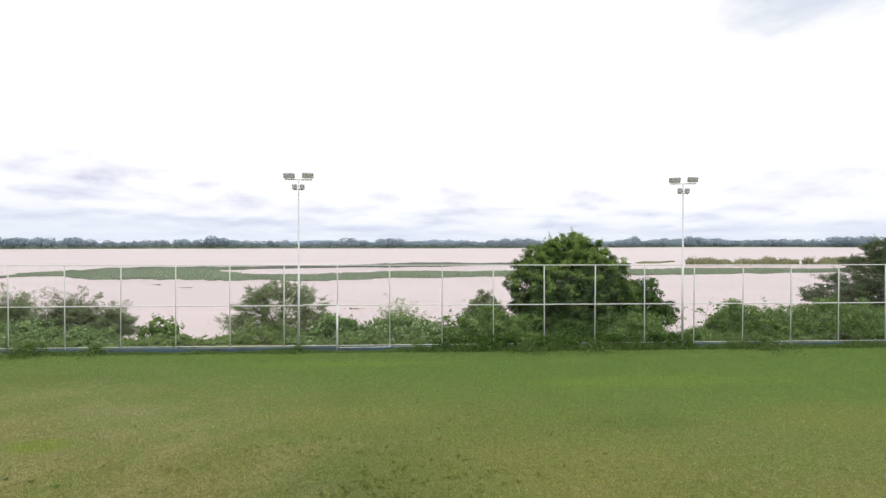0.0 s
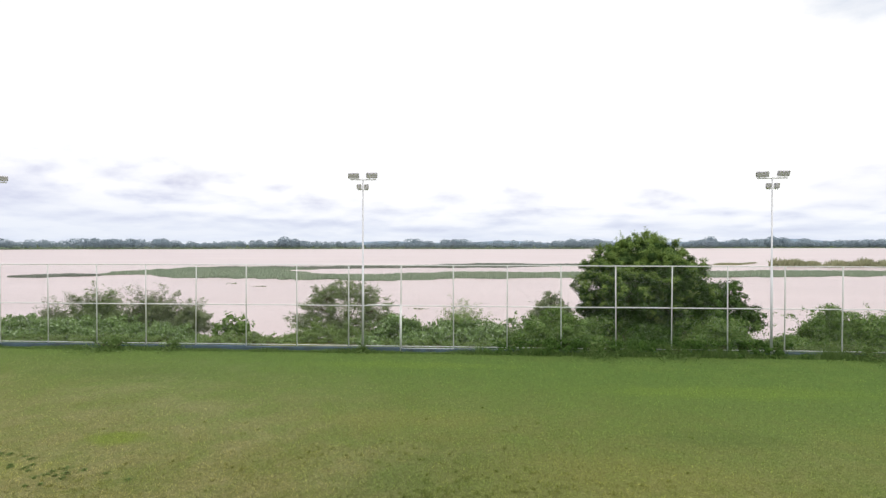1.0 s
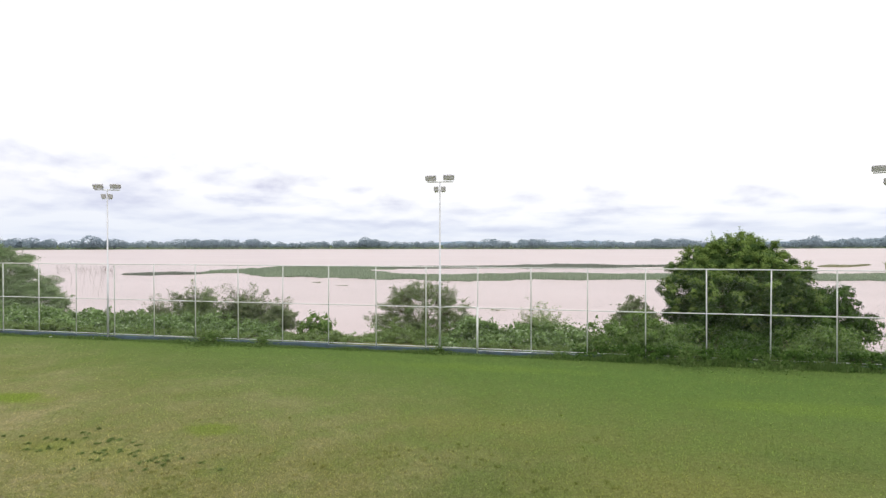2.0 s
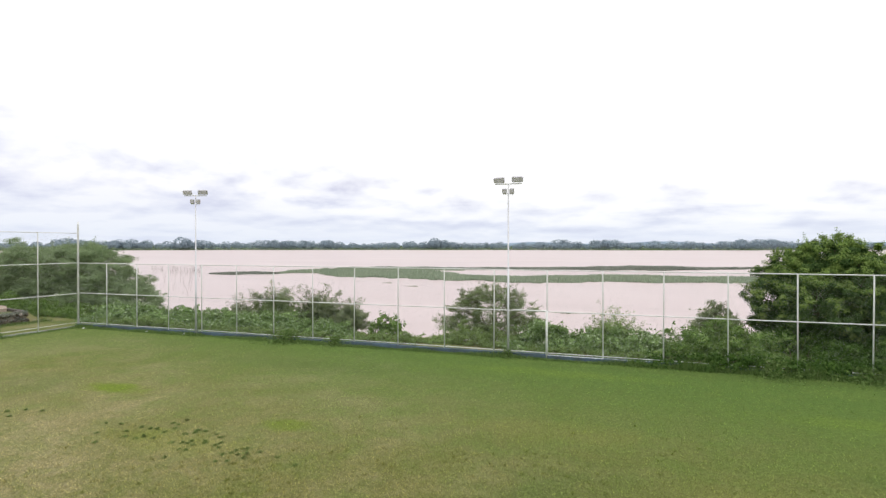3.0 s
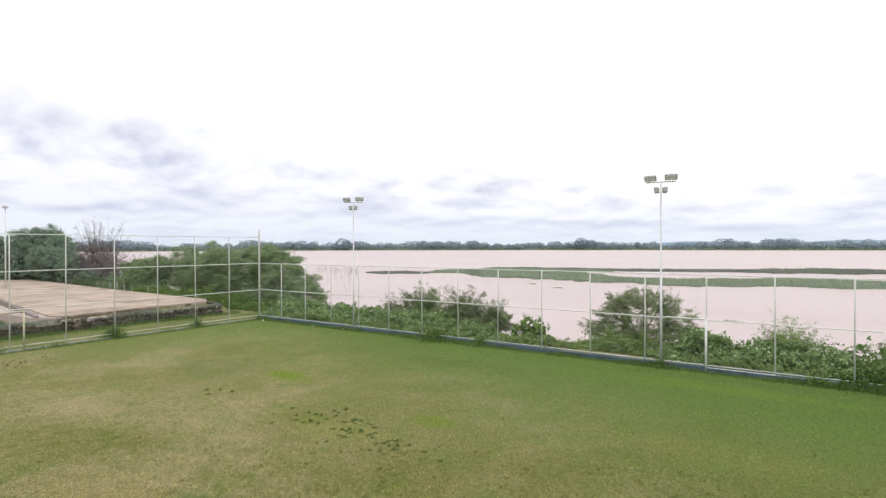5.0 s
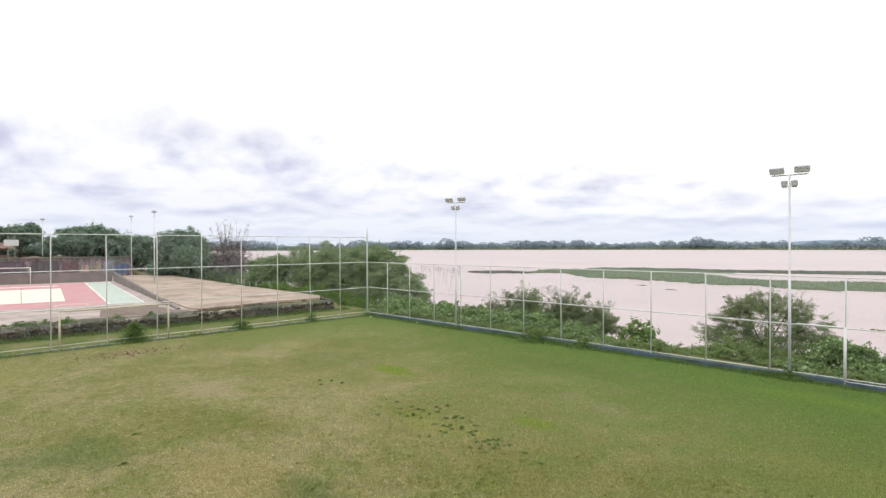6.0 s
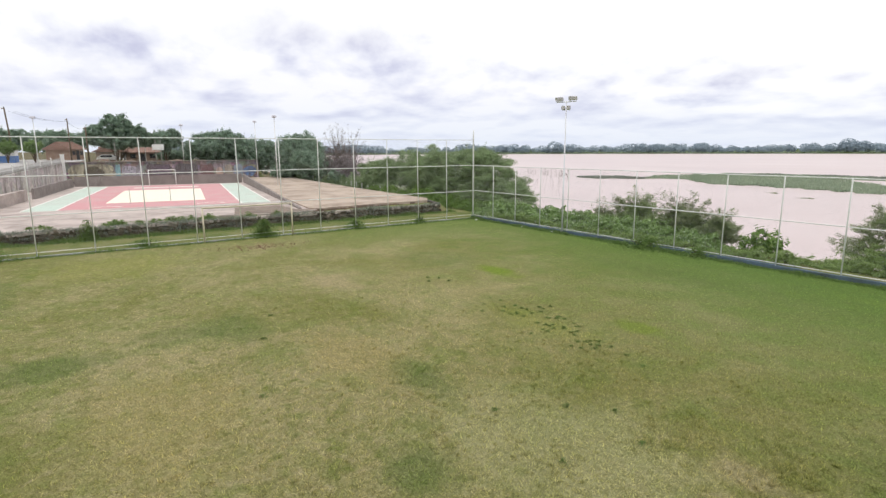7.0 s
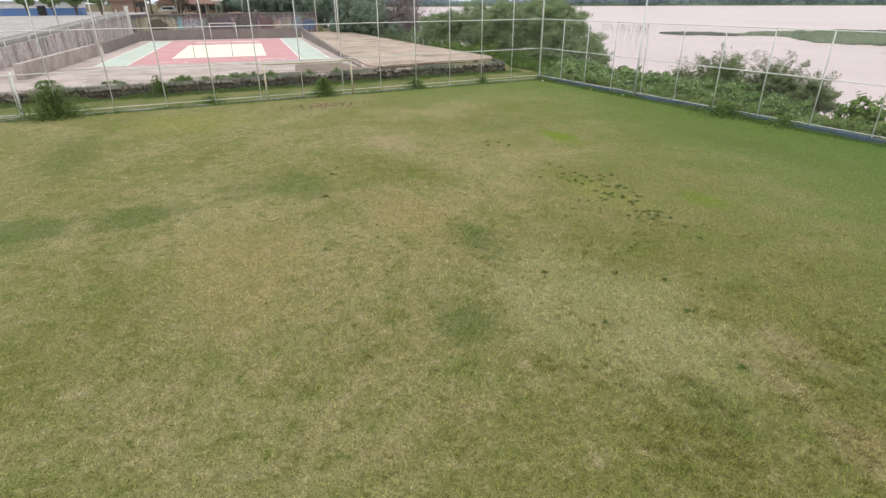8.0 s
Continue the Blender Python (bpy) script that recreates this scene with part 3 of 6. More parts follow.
part("gate_rail", Geo().tube([(1.63, 0, 0.16), (6.6, 0, 0.16)], 0.026, 8).mesh("gate_rail", GALV, True), gate)

END_SPANS = 14
end_fence = thing("chain_link_fence", CORNER_X, FENCE_Y, 0, "tall white pipe and wire netting fence behind the goal", "fence", "sports field fences")
tall_post = pipe_mesh("post", E_TOP + 0.02, POST_R)
part("corner_post", Geo().tube([(0, 0, 0), (0, 0, 6.5), (0.02, 0, 6.75)], [0.062, 0.055, 0.03], 12).mesh("corner_post", GALV, True), end_fence)
for j in range(1, END_SPANS + 1):
    part("post", tall_post, end_fence, "", pose(0.011 * STEP * j, -STEP * 1.004 * j, 0, rng.uniform(-0.3, 0.3), rng.uniform(-0.3, 0.3), 0))
nets = [(wire_panel_mesh(STEP - 0.08, b - a - 0.05), a) for a, b in ((H_BOT, E_ONE), (E_ONE, E_TWO), (E_TWO, E_TOP))]
for j in range(END_SPANS):
    for me, z in nets:
        part("wire_netting", me, end_fence, "", pose(0.011 * STEP * j - 0.04, -STEP * 1.004 * j - 0.04, z + 0.025, 0, 0, -90))
ey = -STEP * 1.004 * END_SPANS
for nm, z in (("top_rail", E_TOP), ("upper_rail", E_TWO), ("middle_rail", E_ONE), ("bottom_rail", H_BOT)):
    rail(end_fence, nm, (0, 0, z), (0.011 * -ey, ey, z), RAIL_R if z > 1 else 0.014)

end_gate = thing("fence_gate", CORNER_X + 0.12, -5.85, 0, "white pipe gate with a netting leaf at the tall fence", "gate")
part("gate_post", Geo().tube([(0, 0, 0), (0, 0, 2.25)], 0.06, 10).mesh("gate_post", GALV, True), end_gate)
part("gate_post", Geo().tube([(0, -2.3, 0), (0, -2.3, 2.25)], 0.06, 10).mesh("gate_post", GALV, True), end_gate)
part("gate_leaf", Geo().tube([(0, -0.12, 0.12), (0, -0.12, 2.1), (0, -2.18, 2.1), (0, -2.18, 0.12), (0, -0.12, 0.12)], 0.03, 8).mesh("gate_leaf", GALV, True), end_gate)
part("wire_netting", wire_panel_mesh(2.04, 1.95), end_gate, "", pose(0, -0.13, 0.13, 0, 0, -90))

# low painted kerbs under the netting
kerb = Geo()
for i in range(SPANS):
    x0 = CORNER_X + i * STEP - (0.13 if i == 0 else 0)
    kerb.box(x0, FENCE_Y - 0.12 + 0.004 * (i % 2), -0.1, x0 + STEP, FENCE_Y + 0.12, 0.17 + 0.012 * ((i * 7) % 3))
structure("kerb_river", kerb.mesh("kerb", KERB_BLUE), "low concrete kerb with faded blue paint under the netting", "kerb")
kerb = Geo()
for j in range(END_SPANS):
    y0 = FENCE_Y - 0.125 - j * STEP
    kerb.box(CORNER_X - 0.10 + 0.027 * j, y0 - STEP, -0.1, CORNER_X + 0.10 + 0.027 * j, y0, 0.05 + 0.012 * ((j * 5) % 3))
structure("kerb_end", kerb.mesh("kerb", KERB_GREY), "low grey concrete kerb under the tall netting", "kerb")

# ---- floodlight masts by the river fence ----


def lamp_head(parent, name, x, z, w, h, d, tilt, turn):
    m = pose(x, -0.02, z, tilt, 0, turn)
    body = Geo().box(-w / 2, -d, -h / 2, w / 2, 0, h / 2).mesh(name, LAMP_BODY, False, 0.02)
    head = part(name, body, parent, "grey metal floodlight", m)
    part("glass", Geo().box(-w / 2 + 0.03, -d - 0.006, -h / 2 + 0.03, w / 2 - 0.03, -d + 0.002, h / 2 - 0.03).mesh("glass", LAMP_GLASS), head)
    fins = Geo()
    for k in range(6):
        fx = -w / 2 + w * (k + 0.5) / 6
        fins.box(fx - 0.006, 0, -h / 2 + 0.04, fx + 0.006, 0.05, h / 2 - 0.04)
    part("cooling_fins", fins.mesh("cooling_fins", LAMP_BODY), head)
    part("bracket", Geo().tube([(-w * 0.2, -d / 2, -h / 2 - 0.08), (-w * 0.2, -d / 2, -h / 2), (w * 0.2, -d / 2, -h / 2), (w * 0.2, -d / 2, -h / 2 - 0.08)], 0.012, 6).mesh("bracket", GALV), head)


def floodlight_mast(x, y, z, height, turn, label):
    mast = thing("floodlight_mast", x, y, z, label, "floodlight", "masts by the river fence", turn)
    part("pole", Geo().tube([(0, 0, 0), (0, 0, height * 0.5), (0, 0, height * 0.5), (0, 0, height)], [0.054, 0.049, 0.038, 0.032], 12).mesh("pole", MAST, True), mast)
    part("crossarm", Geo().tube([(-0.62, 0, height - 0.03), (0.62, 0, height - 0.03)], 0.028, 8).mesh("crossarm", GALV, True), mast)
    part("base_plate", Geo().box(-0.15, -0.15, 0, 0.15, 0.15, 0.015).mesh("base_plate", GALV), mast)
    lamp_head(mast, "floodlight", -0.42, height + 0.17, 0.52, 0.26, 0.12, 24, -9)
    lamp_head(mast, "floodlight", 0.42, height + 0.19, 0.52, 0.26, 0.12, 24, 9)
    lamp_head(mast, "small_floodlight", -0.17, height - 0.36, 0.22, 0.24, 0.09, 15, -4)
    lamp_head(mast, "small_floodlight", 0.17, height - 0.36, 0.22, 0.24, 0.09, 15, 4)
    part("small_crossarm", Geo().tube([(-0.25, 0, height - 0.5), (0.25, 0, height - 0.5)], 0.018, 6).mesh("small_crossarm", GALV), mast)
    return mast


floodlight_mast(-5.33, FENCE_Y - 0.14, 0, 8.15, 4, "slim white steel mast with four grey floodlights, by the grey-green shrub")
floodlight_mast(13.3, FENCE_Y - 0.14, 0, 8.10, -8, "slim white steel mast with four grey floodlights, beside the dense tree")
floodlight_mast(-23.85, FENCE_Y - 0.14, 0, 8.15, 24, "slim white steel mast with four grey floodlights, near the fence corner")

# ---- football goal in front of the tall fence ----
goal = thing("football_goal", -33.25, 8.68, 0, "yellowed metal football goal without a net", "goal", "", 0)
GW, GH = 5.22, 2.02
for y in (-GW / 2, GW / 2):
    part("goalpost", Geo().tube([(0, y, 0), (0, y, GH)], 0.05, 12).mesh("goalpost", GOAL_PAINT, True), goal)
    part("back_stay", Geo().tube([(0, y, GH - 0.04), (-0.12, y + 0.02, GH - 0.04), (-0.16, y + 0.02, 0.0)], 0.024, 8).mesh("back_stay", GOAL_PAINT, True), goal)
part("crossbar", Geo().tube([(0, -GW / 2 - 0.05, GH), (0, 0, GH - 0.015), (0, GW / 2 + 0.05, GH)], 0.05, 12).mesh("crossbar", GOAL_PAINT, True), goal)

# ---- trees, shrubs and creepers ----


def leaf_quads(nr, centres, size, long=2.2, out=None, up=0.65):
    """Pointed leaves round the given centres; they face outwards from their clump and a little up."""
    n = len(centres)
    face = nr.normal(size=(n, 3)) * 0.40
    face[:, 2] += up
    if out is not None:
        face += out / (np.linalg.norm(out, axis=1, keepdims=True) + 1e-6) * 0.95
    face /= np.linalg.norm(face, axis=1, keepdims=True) + 1e-9
    a = nr.normal(size=(n, 3))
    a -= face * (a * face).sum(1, keepdims=True)
    a /= np.linalg.norm(a, axis=1, keepdims=True) + 1e-9
    b = np.cross(face, a)
    s = size * nr.uniform(0.6, 1.35, (n, 1))
    h = s / long
    return np.stack([centres - a * s * 0.5, centres + b * h * 0.5 - a * s * 0.05, centres + a * s * 0.5, centres - b * h * 0.5 - a * s * 0.05], 1)


def leaf_tris(nr, centres, size, long=2.2, out=None, up=0.65):
    """The same, as single pointed triangles for the masses of small leaves."""
    q = leaf_quads(nr, centres, size, long, out, up)
    return np.stack([q[:, 0] * 0.5 + q[:, 1] * 0.5, q[:, 2], (q[:, 0] + q[:, 3]) * 0.5 + (q[:, 3] - q[:, 1]) * 0.38], 1)


def unit(v):
    return v / (np.linalg.norm(v, axis=-1, keepdims=True) + 1e-9)


def lobe_clumps(nr, lobes, r):
    """Clump centres spread over the skin of the crown's lobes, but not deep inside another lobe."""
    out = []
    lobes = np.array(lobes, float)
    for i, (lx, ly, lz, ax, ay, az) in enumerate(lobes):
        n = max(5, int(1.5 * (ax * ay + ax * az + ay * az) / (r * r)))
        k = np.arange(n)
        w = 1 - 2 * (k + 0.5) / n
        q = np.sqrt(1 - w * w)
        d = np.stack([np.cos(2.39996 * k + i) * q, np.sin(2.39996 * k + i) * q, w], 1) + nr.normal(size=(n, 3)) * 0.12
        p = np.array([lx, ly, lz]) + d * np.array([ax, ay, az]) * nr.uniform(0.72, 1.0, (n, 1))
        deep = np.zeros(n, bool)
        for j, other in enumerate(lobes):
            if j != i:
                deep |= (((p - other[:3]) / other[3:]) ** 2).sum(1) < 0.45
        out.append(p[~deep & (p[:, 2] > 0.15)])
    return np.concatenate(out)


def plant(name, label, category, x, y, height, rx, ry, leaves, size, mat, seed, base=0.15, stems=4, long=2.2, group="", lobes=None, z=None,
          clump=0.0, flat=0.8, shoots=0.5, loose=0.15, core=0.18, lit_leaf=None):
    """A shrub or tree: limbs fork from the root to the clumps of a lobed crown; each clump is a handful of leafy tufts.
    lobes: (dx, dy, z, half-width, half-depth, half-height) in metres; loose: how far the leaves stray from their tufts."""
    nr, rg = np.random.default_rng(seed), random.Random(seed)
    z0 = float(ground_z(x, y)) - 0.05 if z is None else z
    ob = thing(name, x, y, z0, label, category, group)
    if lobes is None:
        half = height * (1 - base) * 0.5
        lobes = [(0, 0, height * base + half * 0.92, rx * 0.74, ry * 0.74, half * 0.86)]
        for k in range(7):
            a, e = k * 2.4 + rg.uniform(-0.4, 0.4), rg.uniform(-0.45, 0.75)
            f = rg.uniform(0.36, 0.52)
            lobes.append((rx * (1 - f) * math.cos(a) * math.cos(e), ry * (1 - f) * math.sin(a) * math.cos(e),
                          height * base + half + half * (1 - f) * math.sin(e) * 1.25, rx * f, ry * f, half * f))
    clump = clump or 0.05 * (rx + ry + height)
    pts = lobe_clumps(nr, lobes, clump)
    wood = Geo()
    r0 = 0.011 * height + 0.012
    roots = [(rg.uniform(-0.25, 0.25) * min(rx, 1), rg.uniform(-0.25, 0.25) * min(ry, 1)) for _ in range(stems)]
    forks = []
    for k, (lx, ly, lz, ax, ay, az) in enumerate(lobes):
        sx, sy = roots[k % stems]
        f = Vector((lx * 0.8 + sx * 0.2, ly * 0.8 + sy * 0.2, max(lz - az * 0.45, 0.1)))
        wood.tube([(sx, sy, -0.1), (sx + (f.x - sx) * 0.35 + rg.uniform(-0.1, 0.1), sy + (f.y - sy) * 0.35, f.z * 0.5), tuple(f)], [r0, r0 * 0.7, r0 * 0.4], 6, False)
        forks.append(f)
    for p in pts:
        v = Vector(p)
        f = min(forks, key=lambda q: (q - v).length)
        wood.tube([tuple(f), tuple(f.lerp(v, 0.5) + Vector((0, 0, 0.12 * (v - f).length))), tuple(v)], [r0 * 0.3, r0 * 0.2, r0 * 0.08], 4, False)
    # tufts on every clump, leaves on every tuft
    n = len(pts)
    radius = clump * nr.uniform(0.65, 1.2, n)
    per = 9
    t_dir = unit(nr.normal(size=(n * per, 3)) + np.repeat(unit(pts - np.array([0, 0, height * 0.35])), per, 0) * 0.5 + np.array([0, 0, 0.25]))
    squash = np.array([1, 1, flat])
    t_at = np.repeat(pts, per, 0) + t_dir * np.repeat(radius, per)[:, None] * nr.uniform(0.55, 1.0, (n * per, 1)) * squash
    t_r = np.repeat(radius, per) * nr.uniform(0.26, 0.5, n * per)
    leaves = int(leaves * 2.0)
    w = nr.choice(n * per, leaves, p=t_r ** 2 / (t_r ** 2).sum())
    d = unit(nr.normal(size=(leaves, 3)) + np.array([0, 0, 0.25]))
    c = t_at[w] + d * t_r[w][:, None] * (nr.uniform(0.35, 1.05, (leaves, 1)) + loose * np.abs(nr.normal(size=(leaves, 1)))) * squash
    face = 0.7 * d + 0.75 * t_dir[w]
    # leaves on the inner twigs close the crown
    size_of = np.array([q[3] * q[4] * q[5] for q in lobes])
    inside = int(leaves * core)
    q = np.array(lobes, float)[nr.choice(len(lobes), inside, p=size_of / size_of.sum())]
    g = unit(nr.normal(size=(inside, 3))) * nr.uniform(0, 0.85, (inside, 1)) ** 0.4
    c, face = np.concatenate([c, q[:, :3] + g * q[:, 3:]]), np.concatenate([face, g])
    # young shoots that stick out of the crown, each with leaves along it
    tips, tip_face = [c], [face]
    for k in nr.integers(0, n, int(n * shoots)):
        p = pts[k]
        sd = unit(unit(p - np.array([0, 0, height * 0.3])) + nr.normal(size=3) * 0.35 + np.array([0, 0, 0.3]))
        ln = clump * nr.uniform(1.0, 2.0)
        m = int(8 + ln / (size * 0.16))
        s = np.linspace(0.35, 1, m)[:, None]
        line = p + sd * ln * s - np.array([0, 0, nr.uniform(0.0, 0.35) * ln]) * s * s
        wood.tube([tuple(p), tuple(line[m // 2]), tuple(line[-1])], [0.008, 0.005, 0.002], 3, False)
        tips.append(line + nr.normal(size=(m, 3)) * size * 0.45)
        tip_face.append(np.repeat(sd[None], m, 0))
    c, face = np.concatenate(tips), np.concatenate(tip_face)
    c[:, 2] = np.clip(c[:, 2], 0.04, None)
    part("branchwork", wood.mesh("branchwork", BARK, True), ob, "brown woody stems and twigs")
    fresh = np.zeros(len(c), bool)
    if lit_leaf:
        # paler leaves on shoot ends and on high upward tufts, painting in top light
        tuft_lit = nr.uniform(size=n * per) < np.clip(0.60 + 0.5 * t_dir[:, 2], 0, 1) * np.clip(t_at[:, 2] / height, 0, 1)
        fresh[:leaves] = tuft_lit[w] & (nr.uniform(size=leaves) < 0.75)
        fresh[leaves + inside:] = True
        part("lit_leaves", triangles("lit_leaves", leaf_tris(nr, c[fresh], size, long, face[fresh], 0.3), lit_leaf), ob, "pale yellow-green leaves, top light put into their colour")
    part("crown", triangles("crown", leaf_tris(nr, c[~fresh], size, long, face[~fresh], 0.3), mat), ob)
    return ob


def twiggy_bush(label, x, y, w, d, h, twigs, leaves, size, mat, seed, long=2.4, group="bank shrubs", arch=0.25, low=0.9, spray=0.3, bare=0.35, skew=0.0, name="shrub", z=None, core=0.25):
    """An open shrub: thin arching twigs fan out from the root and carry side sprays of small leaves towards their tips.
    low: how far the outermost twigs lean over; bare: how much of a twig has no leaves; skew: sideways lean of the whole."""
    nr = np.random.default_rng(seed)
    ob = thing(name, x, y, float(ground_z(x, y)) - 0.05 if z is None else z, label, name, group)
    az = np.arange(twigs) * 2.39996 + nr.uniform(-0.4, 0.4, twigs)
    el = np.sqrt((np.arange(twigs) + 0.5) / twigs) * 1.45 * low
    reach = nr.uniform(0.72, 1.05, twigs) * (1 + 0.16 * np.sin(az * 3 + seed) + 0.10 * np.sin(az * 5 + el * 4))
    end = np.stack([w * np.cos(az) * np.sin(el), d * np.sin(az) * np.sin(el), h * np.cos(el) ** 0.8 + 0.05 * h], 1) * reach[:, None]
    end[:, 0] += skew * end[:, 2]
    end[:, 2] = np.maximum(end[:, 2], 0.12 * h)
    root = np.stack([nr.normal(size=twigs) * 0.10 * w, nr.normal(size=twigs) * 0.10 * d, np.zeros(twigs)], 1)
    bend = nr.normal(size=(twigs, 3)) * np.array([0.05, 0.04, 0.02]) * (h + w) * 0.5

    def along(i, s):
        s = s[:, None]
        p = root[i] * (1 - s) + end[i] * s
        p[:, 2:] += arch * h * (s * (1 - s)) * 1.6
        return p + bend[i] * np.sin(s * math.pi * 1.5)

    wood = Geo()
    for i in range(twigs):
        p = along(np.full(7, i), np.linspace(0, 1, 7))
        r = 0.005 * h + 0.004
        wood.tube([tuple(v) for v in p], [r, r * 0.85, r * 0.65, r * 0.5, r * 0.35, r * 0.22, r * 0.1], 4, False)
    sprays = twigs * 9
    i = nr.integers(0, twigs, sprays)
    s = nr.uniform(bare, 1.0, sprays) ** 0.8
    at = along(i, s)
    way = unit(nr.normal(size=(sprays, 3)) * np.array([1, 1, 0.55]) + unit(end[i] - root[i]) * 0.9) * spray * nr.uniform(0.5, 1.25, (sprays, 1)) * (h + w) * 0.25
    k = nr.integers(0, sprays, leaves)
    f = nr.uniform(0, 1.0, (leaves, 1))
    c = at[k] + way[k] * f - np.array([0, 0, 0.12]) * f * f * spray * h + nr.normal(size=(leaves, 3)) * size * 0.45
    inner = int(leaves * core)
    c[:inner] = unit(nr.normal(size=(inner, 3))) * nr.uniform(0, 1, (inner, 1)) ** 0.4 * np.array([w * 0.62, d * 0.6, h * 0.36]) + np.array([skew * h * 0.4, 0, h * 0.38])
    c[:, 2] = np.maximum(c[:, 2], 0.05)
    part("branchwork", wood.mesh("branchwork", BARK, True), ob, "thin brown arching twigs")
    out = unit(c - np.array([0, 0, h * 0.3])) * 0.8
    part("crown", triangles("crown", leaf_tris(nr, c, size, long, out, 0.4), mat), ob)
    return ob


def creeper(label, x0, x1, y, depth, height, leaves, size, mat, seed, group="bank creepers", name="creeper", wild=1.0):
    """A low mass of broad leaves that hugs the bank along the fence: rosettes over an uneven top, and loose shoots. wild: how many."""
    nr = np.random.default_rng(seed)
    cx = (x0 + x1) / 2
    leaves, size = int(leaves * 2.3), size * 0.56
    ob = thing(name, cx, y, float(ground_z(cx, y)), label, "creeper", group)
    m = max(30, int((x1 - x0) * depth * 52))
    qx, qy = nr.uniform(x0, x1, m), y + nr.uniform(-1, 1, m) * depth * 0.8
    hump = np.array([0.30 + 0.75 * max(0.0, 0.48 + 0.9 * noise.noise((p * 0.55, q * 0.5, seed)) + 0.75 * noise.noise((p * 1.7, q * 1.3, seed)) + 0.55 * noise.noise((p * 4.3, q * 4.0, seed)))
                     for p, q in zip(qx, qy)])
    top = height * hump * np.clip(np.minimum(qx - x0, x1 - qx) / 1.6, 0.3, 1) * np.sqrt(np.clip(1.08 - (np.abs(qy - y) / (depth * 0.85)) ** 2, 0.12, 1))
    ball = np.clip(height * nr.uniform(0.04, 0.20, m), 0.05, 0.27)
    qz = ground_z(qx, qy) + np.maximum(top * nr.uniform(0.0, 1.0, m) ** 0.4 - ball * 0.5, 0.04)
    w = nr.choice(m, leaves, p=ball ** 1.6 / (ball ** 1.6).sum())
    d = unit(nr.normal(size=(leaves, 3)) + np.array([0, -0.15, 0.45]))
    g = d * (nr.uniform(0.3, 1.1, (leaves, 1)) + 0.35 * np.abs(nr.normal(size=(leaves, 1)))) * ball[w][:, None] * np.array([1.3, 1.2, 0.8])
    px, py, pz = qx[w] + g[:, 0], qy[w] + g[:, 1], qz[w] + g[:, 2]
    pz = np.maximum(pz, ground_z(px, py) + 0.02)
    face = d * 0.9
    k = int((x1 - x0) * 12 * wild)
    qx, qy = nr.uniform(x0 + 0.3, x1 - 0.3, k), y + nr.normal(size=k) * depth * 0.3
    root = np.stack([qx, qy, ground_z(qx, qy) + height * nr.uniform(0.35, 0.75, k)], 1)
    s = np.linspace(0, 1, 22)
    way = nr.normal(size=(k, 1, 3)) * np.array([0.5, 0.3, 0.15]) + np.array([0, 0, 0.55])
    shoot = root[:, None] + way * s[None, :, None] * height * 0.5
    shoot[:, :, 2] -= 0.22 * height * s * s
    shoot = (shoot + nr.normal(size=(k, 22, 3)) * 0.045).reshape(-1, 3)
    face = np.concatenate([face, nr.normal(size=(len(shoot), 3)) * 0.5])
    c = np.stack([np.append(px, shoot[:, 0]) - cx, np.append(py, shoot[:, 1]) - y, np.append(pz, shoot[:, 2]) - float(ground_z(cx, y))], 1)
    tagged(part("foliage", triangles("foliage", leaf_tris(nr, c, size, 1.5, face, 0.22), mat), ob), "", "", "", "stuff")
    vines, rg = Geo(), random.Random(seed)
    for k in range(int((x1 - x0) * 3)):
        a = rg.uniform(x0, x1)
        b, e = y + rg.uniform(-0.4, 0.4) * depth, a + rg.uniform(-0.6, 0.6)
        za = float(ground_z(a, b)) - float(ground_z(cx, y))
        vines.tube([(a - cx, b - y, za - 0.05), ((a + e) / 2 - cx, b - y, za + height * 0.4), (e - cx, b - y, za + height * 0.6)], [0.012, 0.009, 0.004], 4, False)
    tagged(part("vine_stalk", vines.mesh("vine_stalk", BARK), ob), "", "", "", "stuff")
    return ob


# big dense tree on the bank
plant("tree", "dense dark green broadleaf tree on the bank behind the fence", "tree", 9.1, 31.0, 6.3, 4.3, 3.2, 125000, 0.115, LEAF_DARK, 224, stems=5, clump=0.5, shoots=0.6, loose=0.12, core=0.25, lit_leaf=LEAF_LIT,
      lobes=[(0.0, 0, 3.1, 2.5, 2.4, 2.2), (0.5, 0.5, 1.3, 2.5, 2.0, 1.1), (0.0, 0, 4.9, 1.6, 1.5, 1.05), (-1.7, 0, 4.2, 1.35, 1.3, 1.2), (1.9, 0, 4.2, 1.35, 1.3, 1.1), (-2.15, 0.1, 3.0, 1.2, 1.4, 1.4), (-1.0, 0.2, 5.05, 1.0, 1.0, 0.8),
             (-2.0, 0, 1.8, 1.2, 1.3, 1.2), (2.6, 0, 2.75, 1.25, 1.4, 1.3), (0.9, -1.6, 3.9, 1.3, 1.1, 1.1), (-1.1, -1.7, 3.3, 1.3, 1.1, 1.2), (0.3, 0.4, 5.55, 0.75, 0.8, 0.65), (1.3, 0.2, 4.95, 1.0, 1.0, 0.8), (3.3, 0, 1.9, 1.0, 1.1, 1.1)])
